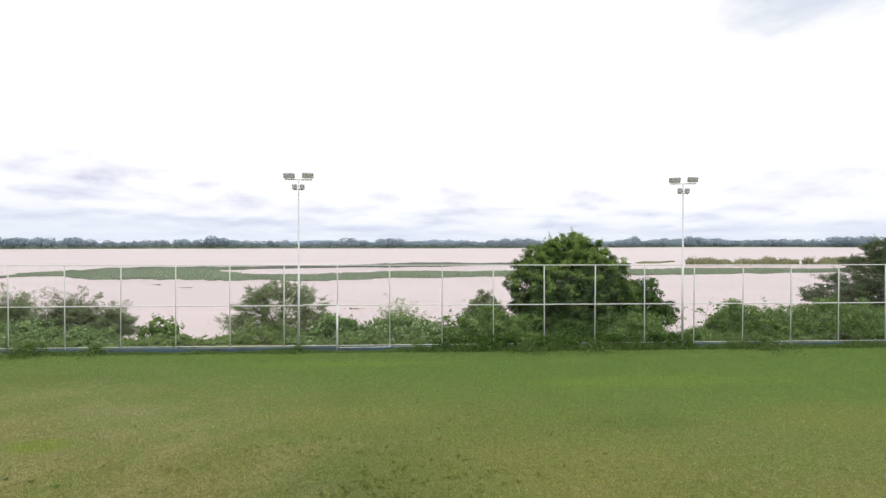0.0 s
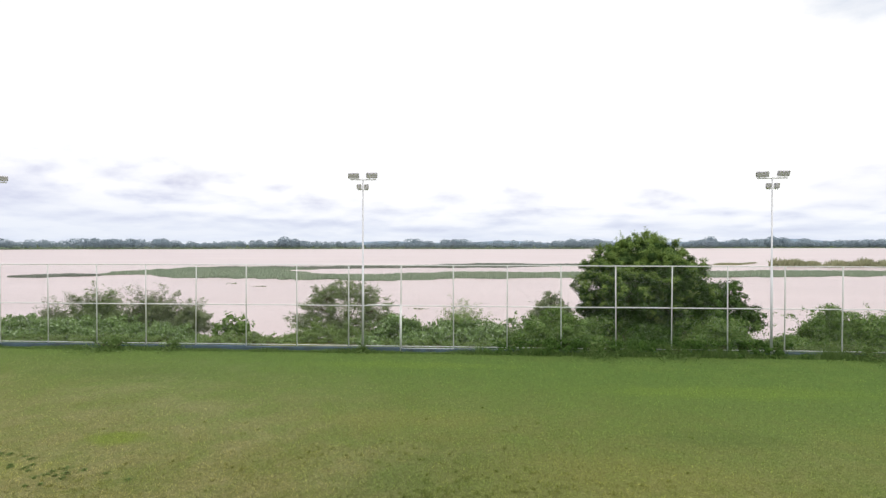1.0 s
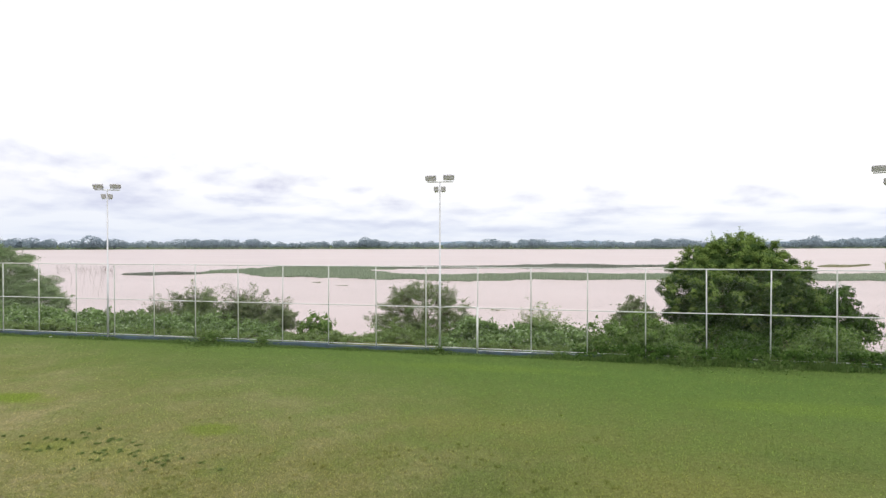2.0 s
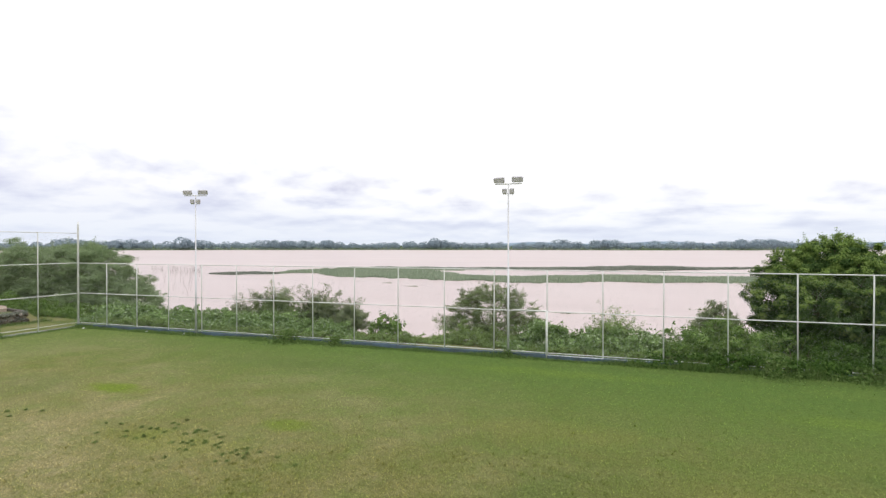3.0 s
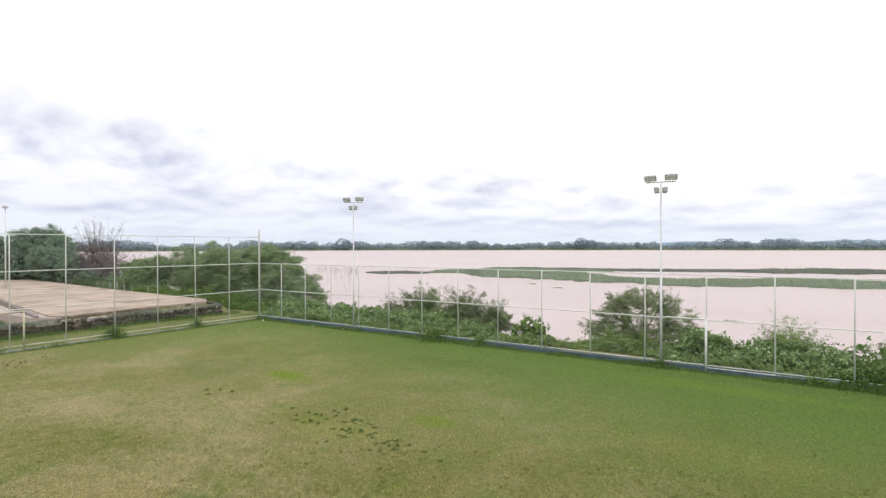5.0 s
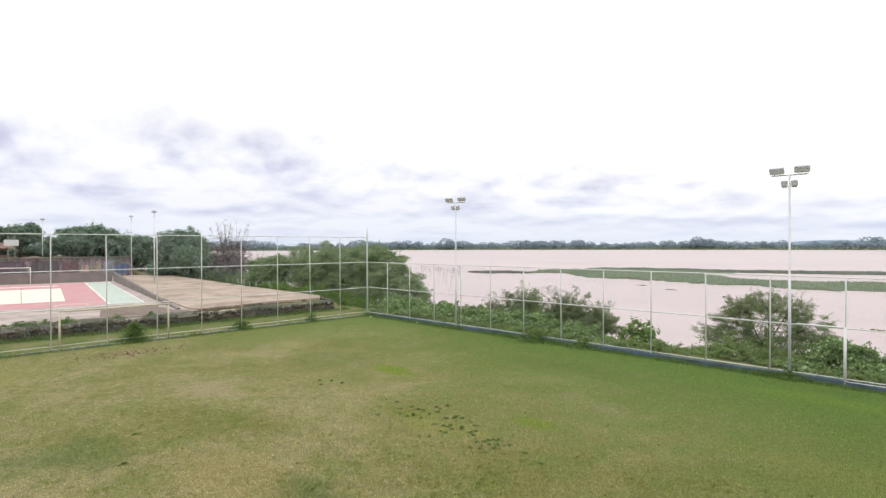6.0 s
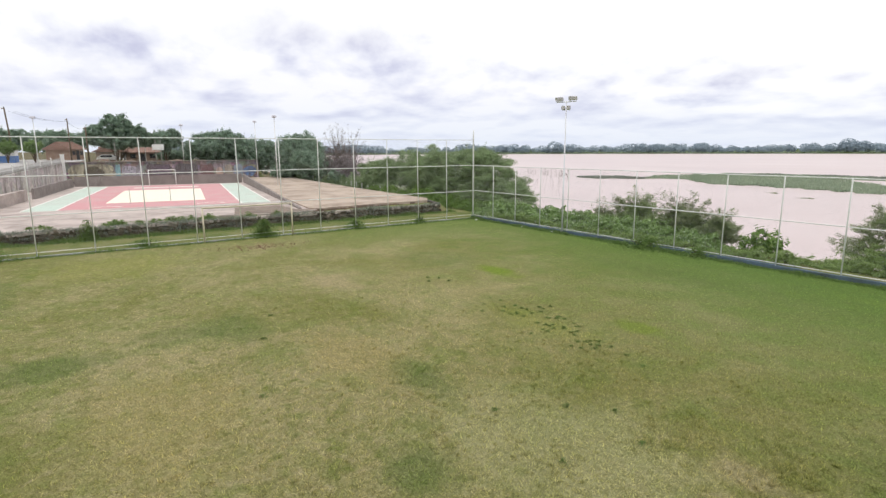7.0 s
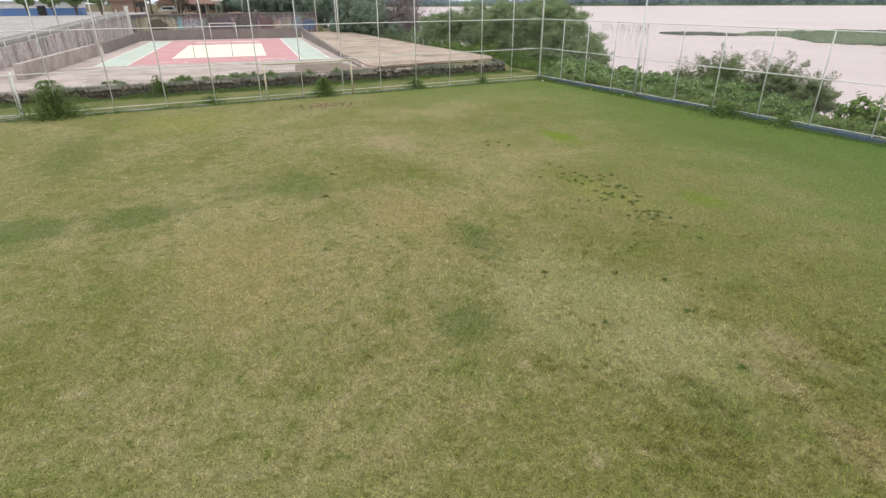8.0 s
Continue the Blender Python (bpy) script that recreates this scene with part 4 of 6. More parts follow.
plant("shrub", "brownish leafy shrub at the foot of the dense tree", "shrub", 4.1, 30.4, 2.9, 1.3, 1.0, 4200, 0.13, LEAF_BROWN, 12, group="bank shrubs", clump=0.26, shoots=1.2,
      lobes=[(0.1, 0, 1.9, 0.75, 0.7, 0.6), (-0.45, 0, 1.55, 0.6, 0.5, 0.45), (0.5, 0, 1.3, 0.7, 0.6, 0.6), (0.0, 0, 2.3, 0.3, 0.3, 0.35)])
plant("shrub", "dark shrub with ragged brown-tipped outline against the river", "shrub", 13.1, 30.4, 3.6, 2.1, 1.4, 16000, 0.14, LEAF_HEDGE, 13, group="bank shrubs", clump=0.33, shoots=0.9,
      lobes=[(-0.7, 0, 2.2, 1.1, 1.1, 1.1), (0.3, 0, 2.5, 0.75, 0.8, 0.75), (0.5, 0, 1.5, 1.0, 1.0, 0.9), (1.25, 0, 1.55, 0.75, 0.7, 0.65), (-0.4, -0.2, 1.0, 1.5, 1.1, 0.9), (1.5, 0, 1.05, 0.5, 0.5, 0.4)])
# feathery grey-green shrub by the middle mast
plant("shrub", "feathery grey-green shrub with spreading layered branches", "shrub", -7.35, 30.0, 3.1, 3.3, 2.0, 29000, 0.085, LEAF_GREY, 14, group="bank shrubs", stems=5, long=3.0, clump=0.3, flat=0.5, shoots=1.6, loose=0.6, core=0.16,
      lobes=[(0.1, 0, 1.6, 1.7, 1.3, 1.15), (0.2, 0, 2.55, 1.1, 1.0, 0.55), (-1.95, -0.1, 1.0, 1.05, 0.8, 0.4), (-1.4, 0.2, 1.7, 1.0, 0.8, 0.5), (1.75, 0, 1.6, 1.05, 0.8, 0.5), (2.2, -0.2, 0.95, 0.85, 0.6, 0.4),
             (1.1, 0.3, 2.4, 0.85, 0.7, 0.45), (-0.8, -0.3, 2.35, 0.8, 0.7, 0.45), (-1.0, -0.2, 0.75, 1.2, 0.9, 0.6), (1.1, -0.2, 0.75, 1.2, 0.9, 0.6)])
# brownish shrubs beside it
twiggy_bush("tall brownish-green shrub with open twigs", -18.7, 30.2, 1.8, 1.2, 2.75, 140, 34000, 0.125, LEAF_BROWN, 15, spray=0.28, arch=0.15, low=0.92, skew=0.08)
twiggy_bush("brownish-green shrub leaning towards the water", -16.6, 30.2, 1.8, 1.2, 2.2, 140, 34000, 0.115, LEAF_BROWN, 16, spray=0.28, low=1.0, skew=0.08)
twiggy_bush("thin brownish shrub rising from creepers", -21.7, 30.2, 1.9, 1.2, 2.85, 140, 34000, 0.12, LEAF_GREY, 17, spray=0.28, arch=0.15, low=0.92)
twiggy_bush("brownish shrub with a feathery crown", -24.4, 30.3, 1.4, 1.2, 2.2, 70, 7000, 0.13, LEAF_BROWN, 24, spray=0.3, low=0.85)
plant("shrub", "small bright green broad-leaved bush with arching shoots", "shrub", -13.05, 28.6, 1.3, 1.05, 0.9, 480, 0.24, LEAF_MID, 18, group="bank shrubs", clump=0.24, shoots=0.8, long=2.0, core=0.1,
      lobes=[(0, 0, 0.75, 0.55, 0.5, 0.4), (-0.5, 0, 0.4, 0.45, 0.4, 0.35), (0.5, 0, 0.5, 0.45, 0.4, 0.35)])
twiggy_bush("pale green leggy shrub with arching tips", -0.7, 29.0, 1.7, 1.1, 2.05, 75, 7500, 0.12, LEAF_GRASSY, 19, spray=0.34, arch=0.35, low=0.85)
# spreading thorn tree, layer on layer
plant("tree", "spreading thorn tree with layered dark branches", "tree", 30.2, 32.0, 6.6, 5.4, 3.2, 60000, 0.13, LEAF_THORN, 20, stems=4, long=3.0, clump=0.42, flat=0.5, shoots=0.8, loose=0.25,
      lobes=[(0.4, 0, 6.0, 2.2, 2.0, 0.55), (3.0, 0, 6.1, 2.6, 2.2, 0.7), (-0.6, 0, 5.0, 2.2, 2.0, 0.6), (2.0, 0, 4.8, 3.0, 2.3, 0.8), (-1.8, 0, 4.0, 2.2, 1.8, 0.6), (-3.9, 0, 3.25, 1.7, 1.4, 0.45),
             (-4.7, -0.3, 2.9, 1.1, 1.0, 0.35), (1.2, 0, 3.5, 3.2, 2.4, 0.9), (-2.4, 0, 2.5, 2.4, 1.8, 0.7), (1.0, 0, 1.9, 3.4, 2.2, 1.1)])
# the trees in the corner
plant("tree", "wide feathery acacia tree behind the fence corner", "tree", -42.9, 32.2, 6.9, 8.5, 3.0, 150000, 0.125, LEAF_FEATHER, 21, stems=5, long=3.0, clump=0.72, flat=0.5, shoots=0.6, loose=0.4, core=0.3,
      lobes=[(-2.6, 0, 4.5, 4.0, 2.8, 1.95), (2.2, 0, 4.5, 3.2, 2.6, 1.75), (4.6, 0, 3.5, 2.4, 2.2, 1.4), (6.4, -0.3, 2.6, 2.0, 1.8, 1.05), (7.9, -0.4, 1.9, 1.5, 1.4, 0.75), (-6.2, 0, 3.9, 3.4, 2.6, 1.8),
             (0, -0.6, 2.4, 5.0, 2.4, 1.4), (4.4, -0.4, 1.9, 3.6, 2.0, 1.2), (0.0, 0.4, 5.5, 2.6, 2.0, 0.95)])
plant("tree", "rounded green acacia tree near the slab's end", "tree", -54.5, 34.0, 6.2, 4.6, 3.2, 42000, 0.16, LEAF_FEATHER, 22, base=0.04, long=2.6, loose=0.8)
# hedge-like growth right behind the netting
creeper("tangled bright green creepers along the fence foot", 1.2, 7.2, 27.9, 1.1, 1.75, 22000, 0.21, LEAF_MID, 31)
# darker leaves than the creepers either side: the tree's shade as colour
creeper("tangled creepers under the dense tree, its shade in their dark colour", 6.8, 10.4, 27.7, 1.2, 1.2, 9000, 0.2, LEAF_HEDGE, 32)
creeper("fresh green creepers climbing beside the dense tree", 9.8, 14.4, 27.8, 1.2, 1.75, 15000, 0.2, LEAF_MID, 48)
creeper("deep green undergrowth round the dense tree's stems", 5.4, 12.6, 29.8, 1.2, 1.9, 16000, 0.2, LEAF_HEDGE, 47)
creeper("dark creepers spilling over the kerb", 0.4, 14.8, 25.85, 0.55, 0.8, 13000, 0.17, LEAF_HEDGE, 45)
creeper("leafy creepers and weeds along the fence", 15.2, 21.5, 28.0, 1.3, 2.15, 26000, 0.2, LEAF_MID, 33)
creeper("leafy creepers climbing under the thorn tree", 19.4, 31.5, 28.0, 1.3, 2.1, 36000, 0.2, LEAF_MID, 34)
creeper("pale broad-leaved creepers on the bank", -5.9, 2.4, 28.3, 1.2, 1.4, 12500, 0.27, LEAF_VINE, 35)
creeper("pale broad-leaved creepers under the brownish shrubs", -26.5, -18.0, 28.6, 1.5, 1.35, 19000, 0.27, LEAF_VINE, 36)
creeper("leafy undergrowth beneath the corner acacia", -46.5, -35.0, 29.2, 1.5, 1.3, 11000, 0.2, LEAF_MID, 46)
creeper("green creepers under the brownish shrubs", -20.0, -14.6, 28.2, 1.1, 1.0, 10500, 0.22, LEAF_VINE, 37)
creeper("pale creepers between the corner tree and the mast", -35.5, -25.8, 28.7, 1.9, 1.3, 17000, 0.32, LEAF_VINE, 38)
creeper("low grass and weeds at the fence foot", -14.8, -9.8, 27.3, 0.8, 0.55, 8100, 0.15, LEAF_GRASSY, 39)
creeper("low green weeds under the grey shrub", -10.2, -4.6, 28.6, 1.2, 0.95, 13000, 0.14, LEAF_GRASSY, 40)
creeper("low green weeds along the blue kerb", -33.3, -24.0, 26.8, 0.6, 0.6, 13500, 0.13, LEAF_GRASSY, 41)
creeper("low green weeds along the blue kerb", -24.0, -15.0, 26.8, 0.6, 0.55, 13500, 0.13, LEAF_GRASSY, 42)


creeper("low yellow-green weeds along the kerb", -5.0, 1.6, 26.7, 0.5, 0.45, 3600, 0.13, LEAF_GRASSY, 43)
creeper("low yellow-green weeds along the kerb", 14.0, 22.0, 26.7, 0.5, 0.5, 4200, 0.13, LEAF_GRASSY, 44)


def weed_tuft(label, x, y, r, h, n, seed, group="lawn weeds"):
    """A tuft of upright weed leaves rooted in the lawn."""
    nr = np.random.default_rng(seed)
    ob = thing("weed_tuft", x, y, float(ground_z(x, y)), label, "weed", group)
    c = np.abs(nr.normal(size=(n, 3))) * np.array([0, 0, h * 0.5])
    ang, rad = nr.uniform(0, 6.283, n), np.abs(nr.normal(size=n)) * r * 0.55
    c[:, 0], c[:, 1] = np.cos(ang) * rad, np.sin(ang) * rad
    c[:, 2] = np.clip(c[:, 2], 0.02, h) * np.clip(1.2 - rad / (r * 1.4), 0.2, 1)
    tagged(part("foliage", quads("foliage", leaf_quads(nr, c, 0.13 if r > 0.3 else 0.05, 2.6), WEED if r > 0.3 else WEED_LOW), ob), "", "", "", "stuff")
    st = Geo()
    for k in range(max(4, n // 60)):
        a, q = nr.uniform(0, 6.283), nr.uniform(0.2, 0.7) * r
        st.tube([(0, 0, -0.02), (math.cos(a) * q, math.sin(a) * q, h * 0.7)], [0.008, 0.003], 4, False)
    tagged(part("stalk", st.mesh("stalk", BARK), ob), "", "", "", "stuff")


weed_tuft("bushy dark green weed at the end fence", -33.4, -4.5, 1.35, 1.75, 7500, 51)
weed_tuft("bushy dark green weed beside the goal", -33.7, 9.6, 0.8, 1.05, 3600, 52)
weed_tuft("bushy dark green weed at the end fence", -33.7, 15.8, 0.75, 0.6, 2000, 53)
weed_tuft("low weed on the kerb near the corner", -33.6, 20.9, 0.55, 0.6, 800, 54)
weed_tuft("weed growing out of the rubble wall", -38.3, 0.4, 0.6, 1.2, 1800, 55)
weed_tuft("low weeds at the end fence", -33.8, 3.0, 0.9, 0.4, 900, 56)
weed_tuft("overgrown weeds on the river kerb", -17.6, 25.75, 1.5, 0.55, 2600, 57)
weed_tuft("overgrown weeds on the river kerb", -14.6, 25.75, 1.0, 0.4, 1300, 58)
weed_tuft("overgrown weeds spilling over the kerb", 5.6, 25.7, 1.4, 0.55, 2300, 59)
weed_tuft("overgrown weeds spilling over the kerb", 8.8, 25.7, 1.3, 0.5, 2000, 60)
weed_tuft("overgrown weeds spilling over the kerb", 17.5, 25.7, 1.8, 0.5, 2300, 61)
weed_tuft("grass tuft at the foot of the mast", -5.3, 25.6, 0.5, 0.35, 500, 62)
rng = random.Random(9)
for k in range(46):
    s = rng.random()
    x, y = -13.6 + 4.9 * s + rng.gauss(0, 0.5), 11.9 + 0.5 * math.sin(s * 5) + rng.gauss(0, 0.45)
    weed_tuft("small dark weed in the dry lawn", x, y, rng.uniform(0.05, 0.14), rng.uniform(0.025, 0.05), 60, 100 + k)
for k, (x, y) in enumerate([(-9.0, 11.85), (-8.75, 12.05), (-9.2, 12.1), (-8.9, 11.6), (-18.4, 12.2), (-18.0, 12.5), (-17.4, 12.6), (-17.8, 11.9), (-3.62, 8.0), (-7.0, 8.55),
                            (-6.3, 9.2), (-11.0, 3.4), (-14.7, 4.4), (-5.6, 7.0), (-7.7, 7.2), (-16.8, 5.2), (-5.2, 8.6), (-12.4, 13.4)]):
    weed_tuft("dark weed clump in the dry lawn", x, y, 0.10, 0.06, 60, 200 + k)

# ---- the court on its platform behind the tall fence ----
SLAB = 0.70
UX, UY = math.cos(radians(8)), math.sin(radians(8))


def court(u, v, z=0.0):
    """u away from the field, v towards the river, from the court's near corner."""
    return (-50.1 - u * UX + v * UY, 14.2 + u * UY + v * UX, z)


def court_poly(u0, v0, u1, v1):
    return [court(u, v)[:2] for u, v in ((u0, v0), (u0, v1), (u1, v1), (u1, v0))][::-1]


def ccw(poly):
    area = sum(a[0] * b[1] - b[0] * a[1] for a, b in zip(poly, poly[1:] + poly[:1]))
    return poly if area > 0 else poly[::-1]


slab = Geo().prism(ccw([(-39.0, -34), (-39.0, 3.0), (-40.2, 6.0), (-40.7, 8.0), (-40.5, 10.0), (-39.9, 11.6), (-40.1, 14.0), (-40.3, 15.7), court(-8.6, 2.2)[:2], court(35.0, 1.6)[:2], (-95.2, 22.5), (-95.2, -34)]), 0.3, SLAB)
structure("court_slab", slab.mesh("court_slab", CONCRETE), "stained pale concrete slab of the sports court", "pavement")
apron = Geo().prism(ccw([(-40.3, 15.7), (-40.85, 19.0), (-41.2, 21.0), (-41.25, 22.4), (-41.05, 24.5), (-41.2, 26.3), (-43.0, 27.4), (-60, 27.9), (-95.2, 30.2), (-95.2, 22.5), court(35.0, 1.6)[:2], court(-8.6, 2.2)[:2]]), 0.3, SLAB + 0.10)
structure("apron_slab", apron.mesh("apron_slab", SANDY), "bare sandy concrete slab beside the court", "pavement")

stain = Geo().prism(ccw([(-40.65, 9.4), (-40.1, 12.0), (-40.4, 15.6), court(-8.2, 1.3)[:2], court(-4.5, 0.6)[:2], (-45.5, 10.5)]), SLAB - 0.01, SLAB + 0.004)
structure("slab_patch", stain.mesh("slab_patch", SOILED), "dark soil-stained patch of slab near the broken edge", "pavement")

# painted areas, each a thin coat, the upper ones laid over the lower
Z1 = SLAB + 0.004


def coat(name, label, mat, u0, v0, u1, v1, layer=0):
    g = Geo().prism(ccw(court_poly(u0, v0, u1, v1)), Z1 + 0.004 * layer - 0.003, Z1 + 0.004 * layer)
    return structure(name, g.mesh(name, mat), label, "court marking")


coat("court_green", "faded mint green court paint", COURT_GREEN, -0.7, -18.2, 31.5, 0.4)
coat("court_red", "faded red court paint", COURT_PINK, -0.7, -15.9, 31.5, -2.1, 1)
coat("court_cream", "cream painted middle of the court", COURT_CREAM, 4.4, -13.1, 21.9, -4.9, 2)
for k, (u0, v0, u1, v1) in enumerate([(-0.7, -15.95, 31.5, -15.80), (-0.7, -2.2, 31.5, -2.05), (-0.7, 0.3, 31.5, 0.42), (-0.7, -18.3, 31.5, -18.18), (26.0, -12.5, 27.2, -5.0)]):
    coat("court_line", "white painted court line", LINE_WHITE, u0, v0, u1, v1, 3)
arc = Geo()
for side in (-12.6, -4.6):
    for k in range(10):
        a0, a1 = radians(180 * k / 10), radians(180 * (k + 1) / 10)
        p = [court(0.0 + r * math.sin(a), side + r * math.cos(a))[:2] for r, a in ((1.2, a0), (1.2, a1), (1.05, a1), (1.05, a0))]
        arc.prism(ccw(p), Z1 + 0.009, Z1 + 0.012)
structure("court_arc", arc.mesh("court_arc", LINE_WHITE), "white painted arcs on the court", "court marking")


def low_wall(name, label, u0, v0, u1, v1, h, thick=0.22, mat=PARAPET, z=SLAB):
    a, b = Vector(court(u0, v0)), Vector(court(u1, v1))
    d = (b - a).normalized()
    s = Vector((-d.y, d.x, 0)) * thick / 2
    g = Geo().prism(ccw([tuple((q)[:2]) for q in (a + s, b + s, b - s, a - s)]), z - 0.1, z + h)
    return structure(name, g.mesh(name, mat, False, 0.02), label, "low wall")


low_wall("parapet_far", "low grey cement wall at the far end of the court", 34.0, -19.9, 33.0, 1.0, 1.28)
slope_wall = Geo()
a, b = Vector(court(33.0, 1.25)), Vector(court(-8.4, 1.6))
across = Vector((-(b - a).y, (b - a).x, 0)).normalized() * 0.12
foot, high_end, low_end = Vector((0, 0, SLAB - 0.1)), Vector((0, 0, SLAB + 1.2)), Vector((0, 0, SLAB + 0.12))
slope_wall.add([a + across + foot, a - across + foot, b - across + foot, b + across + foot, a + across + high_end, a - across + high_end, b - across + low_end, b + across + low_end],
               [(0, 1, 2, 3), (7, 6, 5, 4), (0, 4, 5, 1), (1, 5, 6, 2), (2, 6, 7, 3), (3, 7, 4, 0)])
structure("parapet_right", slope_wall.mesh("parapet_right", PARAPET, False, 0.02), "low grey cement wall that falls towards the field, along the river side of the court", "low wall")
low_wall("parapet_left", "low grey cement wall on the street side of the court", 34.0, -20.1, 13.0, -20.1, 1.05)
low_wall("parapet_left_near", "low grey cement wall on the street side of the court", 12.0, -20.6, -8.0, -20.9, 1.0, 0.5, CONCRETE)

# posts on the cream rectangle and the small goal
for u, v in ((4.9, -11.2), (5.3, -7.9)):
    net_post = thing("net_post", *court(u, v, Z1), "thin grey metal net post on the court", "post", "court posts")
    part("shaft", Geo().tube([(0, 0, 0), (0, 0, 1.25)], 0.025, 8).mesh("shaft", POLE_CONC, True), net_post)
    part("foot", Geo().tube([(0, 0, 0), (0, 0, 0.05)], 0.07, 10).mesh("foot", POLE_CONC), net_post)
small = thing("futsal_goal", *court(32.6, -9.4, SLAB), "white metal futsal goal without a net", "goal", "", -8)
for y in (-1.65, 1.65):
    part("goalpost", Geo().tube([(0, y, 0), (0, y, 2.05)], 0.055, 10).mesh("goalpost", WHITE_PAINT, True), small)
    part("back_stay", Geo().tube([(0, y, 2.03), (-0.35, y, 1.95), (-0.4, y, 0.0)], 0.03, 8).mesh("back_stay", WHITE_PAINT, True), small)
part("crossbar", Geo().tube([(0, -1.7, 2.05), (0, 1.7, 2.05)], 0.055, 10).mesh("crossbar", WHITE_PAINT, True), small)

# ---- masts round the court ----


def court_mast(x, y, z, top, label):
    m = thing("court_light", x, y, z, label, "floodlight", "masts round the court")
    h = top - z
    part("pole", Geo().tube([(0, 0, 0), (0, 0, h)], [0.07, 0.045], 10).mesh("pole", GALV, True), m)
    for k in range(4):
        q = pose(0, 0, h + 0.05, -25, 0, 90 * k + 20)
        part("lamp", Geo().box(-0.13, -0.30, -0.11, 0.13, -0.10, 0.13).mesh("lamp", LAMP_BODY, False, 0.02), m, "grey floodlight", q)
    part("ring", Geo().tube([(0, 0, h - 0.02), (0, 0, h + 0.06)], 0.09, 10).mesh("ring", LAMP_BODY), m)


court_mast(-71.5, 21.75, SLAB + 0.1, 9.5, "tall pale pole with a cluster of floodlights, beside the court")
court_mast(-95.0, 25.3, 0.6, 10.0, "tall pale pole with a cluster of floodlights, by the painted wall")
court_mast(-92.0, -4.6, 3.45, 9.7, "tall pale pole with clustered floodlights beside the street wall")
court_mast(-78.0, -8.6, 2.92, 9.6, "tall pale street pole with twin lamp heads")
court_mast(-100.0, 14.6, 3.2, 9.4, "thin pale lamp pole on the terrace")

# ---- painted wall, terrace, fence and houses behind the court ----
WALL_X = -95.4
wall = Geo().box(WALL_X - 0.25, -2.0, 0.4, WALL_X, 25.6, 3.7)
painted = structure("wall_painted", wall.mesh("wall_painted", MURAL_BASE), "long concrete wall covered in faded colourful murals", "wall")
cap = Geo().box(WALL_X - 0.32, -2.05, 3.7, WALL_X + 0.05, 25.65, 3.8)
structure("wall_coping", cap.mesh("wall_coping", PARAPET), "mossy dark coping on the painted wall", "coping")


def mural(name, c, y0, y1, z0, z1, seed, blob=False, cover=0.5):
    m = mural_mat(name + "_paint", c, cover)
    rg = random.Random(seed)
    n = 22
    pts = []
    for k in range(n):
        a = 2 * math.pi * k / n
        r = 1.0 if blob else min(1 / max(abs(math.cos(a)), 1e-3), 1 / max(abs(math.sin(a)), 1e-3))
        r *= rg.uniform(0.86, 1.0)
        pts.append(((y0 + y1) / 2 + r * math.cos(a) * (y1 - y0) / 2, (z0 + z1) / 2 + r * math.sin(a) * (z1 - z0) / 2))
    g = Geo().add([(WALL_X + 0.006, y, z) for y, z in pts] + [(WALL_X - 0.01, y, z) for y, z in pts],
                  [tuple(range(n))] + [(i, n + i, n + (i + 1) % n, (i + 1) % n) for i in range(n)])
    ob = new("mural_patch", g.mesh("mural_patch", m))
    ob.parent = painted
    return ob


mural("cream", (0.60, 0.56, 0.41), -1.7, 4.3, 0.9, 3.5, 1)
ob = mural("olive_disc", (0.13, 0.115, 0.075), 0.2, 3.0, 0.95, 3.2, 2, True, 0.2)
ob.location.x = 0.006
mural("teal", (0.27, 0.47, 0.52), 4.4, 5.1, 0.9, 3.45, 3, False, 0.3)
mural("lilac", (0.58, 0.55, 0.64), 5.1, 8.2, 1.0, 3.1, 4, False, 0.8)
mural("plum", (0.20, 0.15, 0.20), 8.4, 12.2, 0.95, 3.45, 45, False, 0.7)
mural("charcoal", (0.17, 0.15, 0.17), 12.4, 16.0, 0.95, 3.4, 46, False, 0.7)
mural("maroon", (0.24, 0.13, 0.14), 16.2, 18.4, 1.1, 3.2, 40)
mural("peach", (0.58, 0.42, 0.36), 18.6, 19.9, 1.0, 2.7, 41, True, 0.25)
mural("sand", (0.46, 0.40, 0.34), 20.0, 21.4, 1.0, 3.1, 42)
mural("sky", (0.38, 0.46, 0.56), 21.5, 23.0, 1.1, 3.2, 43)
mural("bright_blue", (0.16, 0.27, 0.52), 23.0, 25.3, 1.0, 2.9, 44, True)

# the side wall with a slatted fence on top, along the street
sx0, sy0, sx1, sy1 = -95.4, -2.1, -41.0, -12.9
sl = math.hypot(sx1 - sx0, sy1 - sy0)
sa = math.degrees(math.atan2(sy1 - sy0, sx1 - sx0))


def wall_top(u):
    return 3.0 - 0.0377 * u


def sloped_bar(u0, u1, y0, y1, z0, z1, low=None):
    """A bar along the street wall that follows its falling top; low: a level underside instead."""
    g = Geo()
    a0, a1 = (low, low) if low is not None else (wall_top(u0) + z0, wall_top(u1) + z0)
    b0, b1 = wall_top(u0) + z1, wall_top(u1) + z1
    return g.add([(u0, y0, a0), (u1, y0, a1), (u1, y1, a1), (u0, y1, a0), (u0, y0, b0), (u1, y0, b1), (u1, y1, b1), (u0, y1, b0)],
                 [(0, 3, 2, 1), (4, 5, 6, 7), (0, 1, 5, 4), (1, 2, 6, 5), (2, 3, 7, 6), (3, 0, 4, 7)])


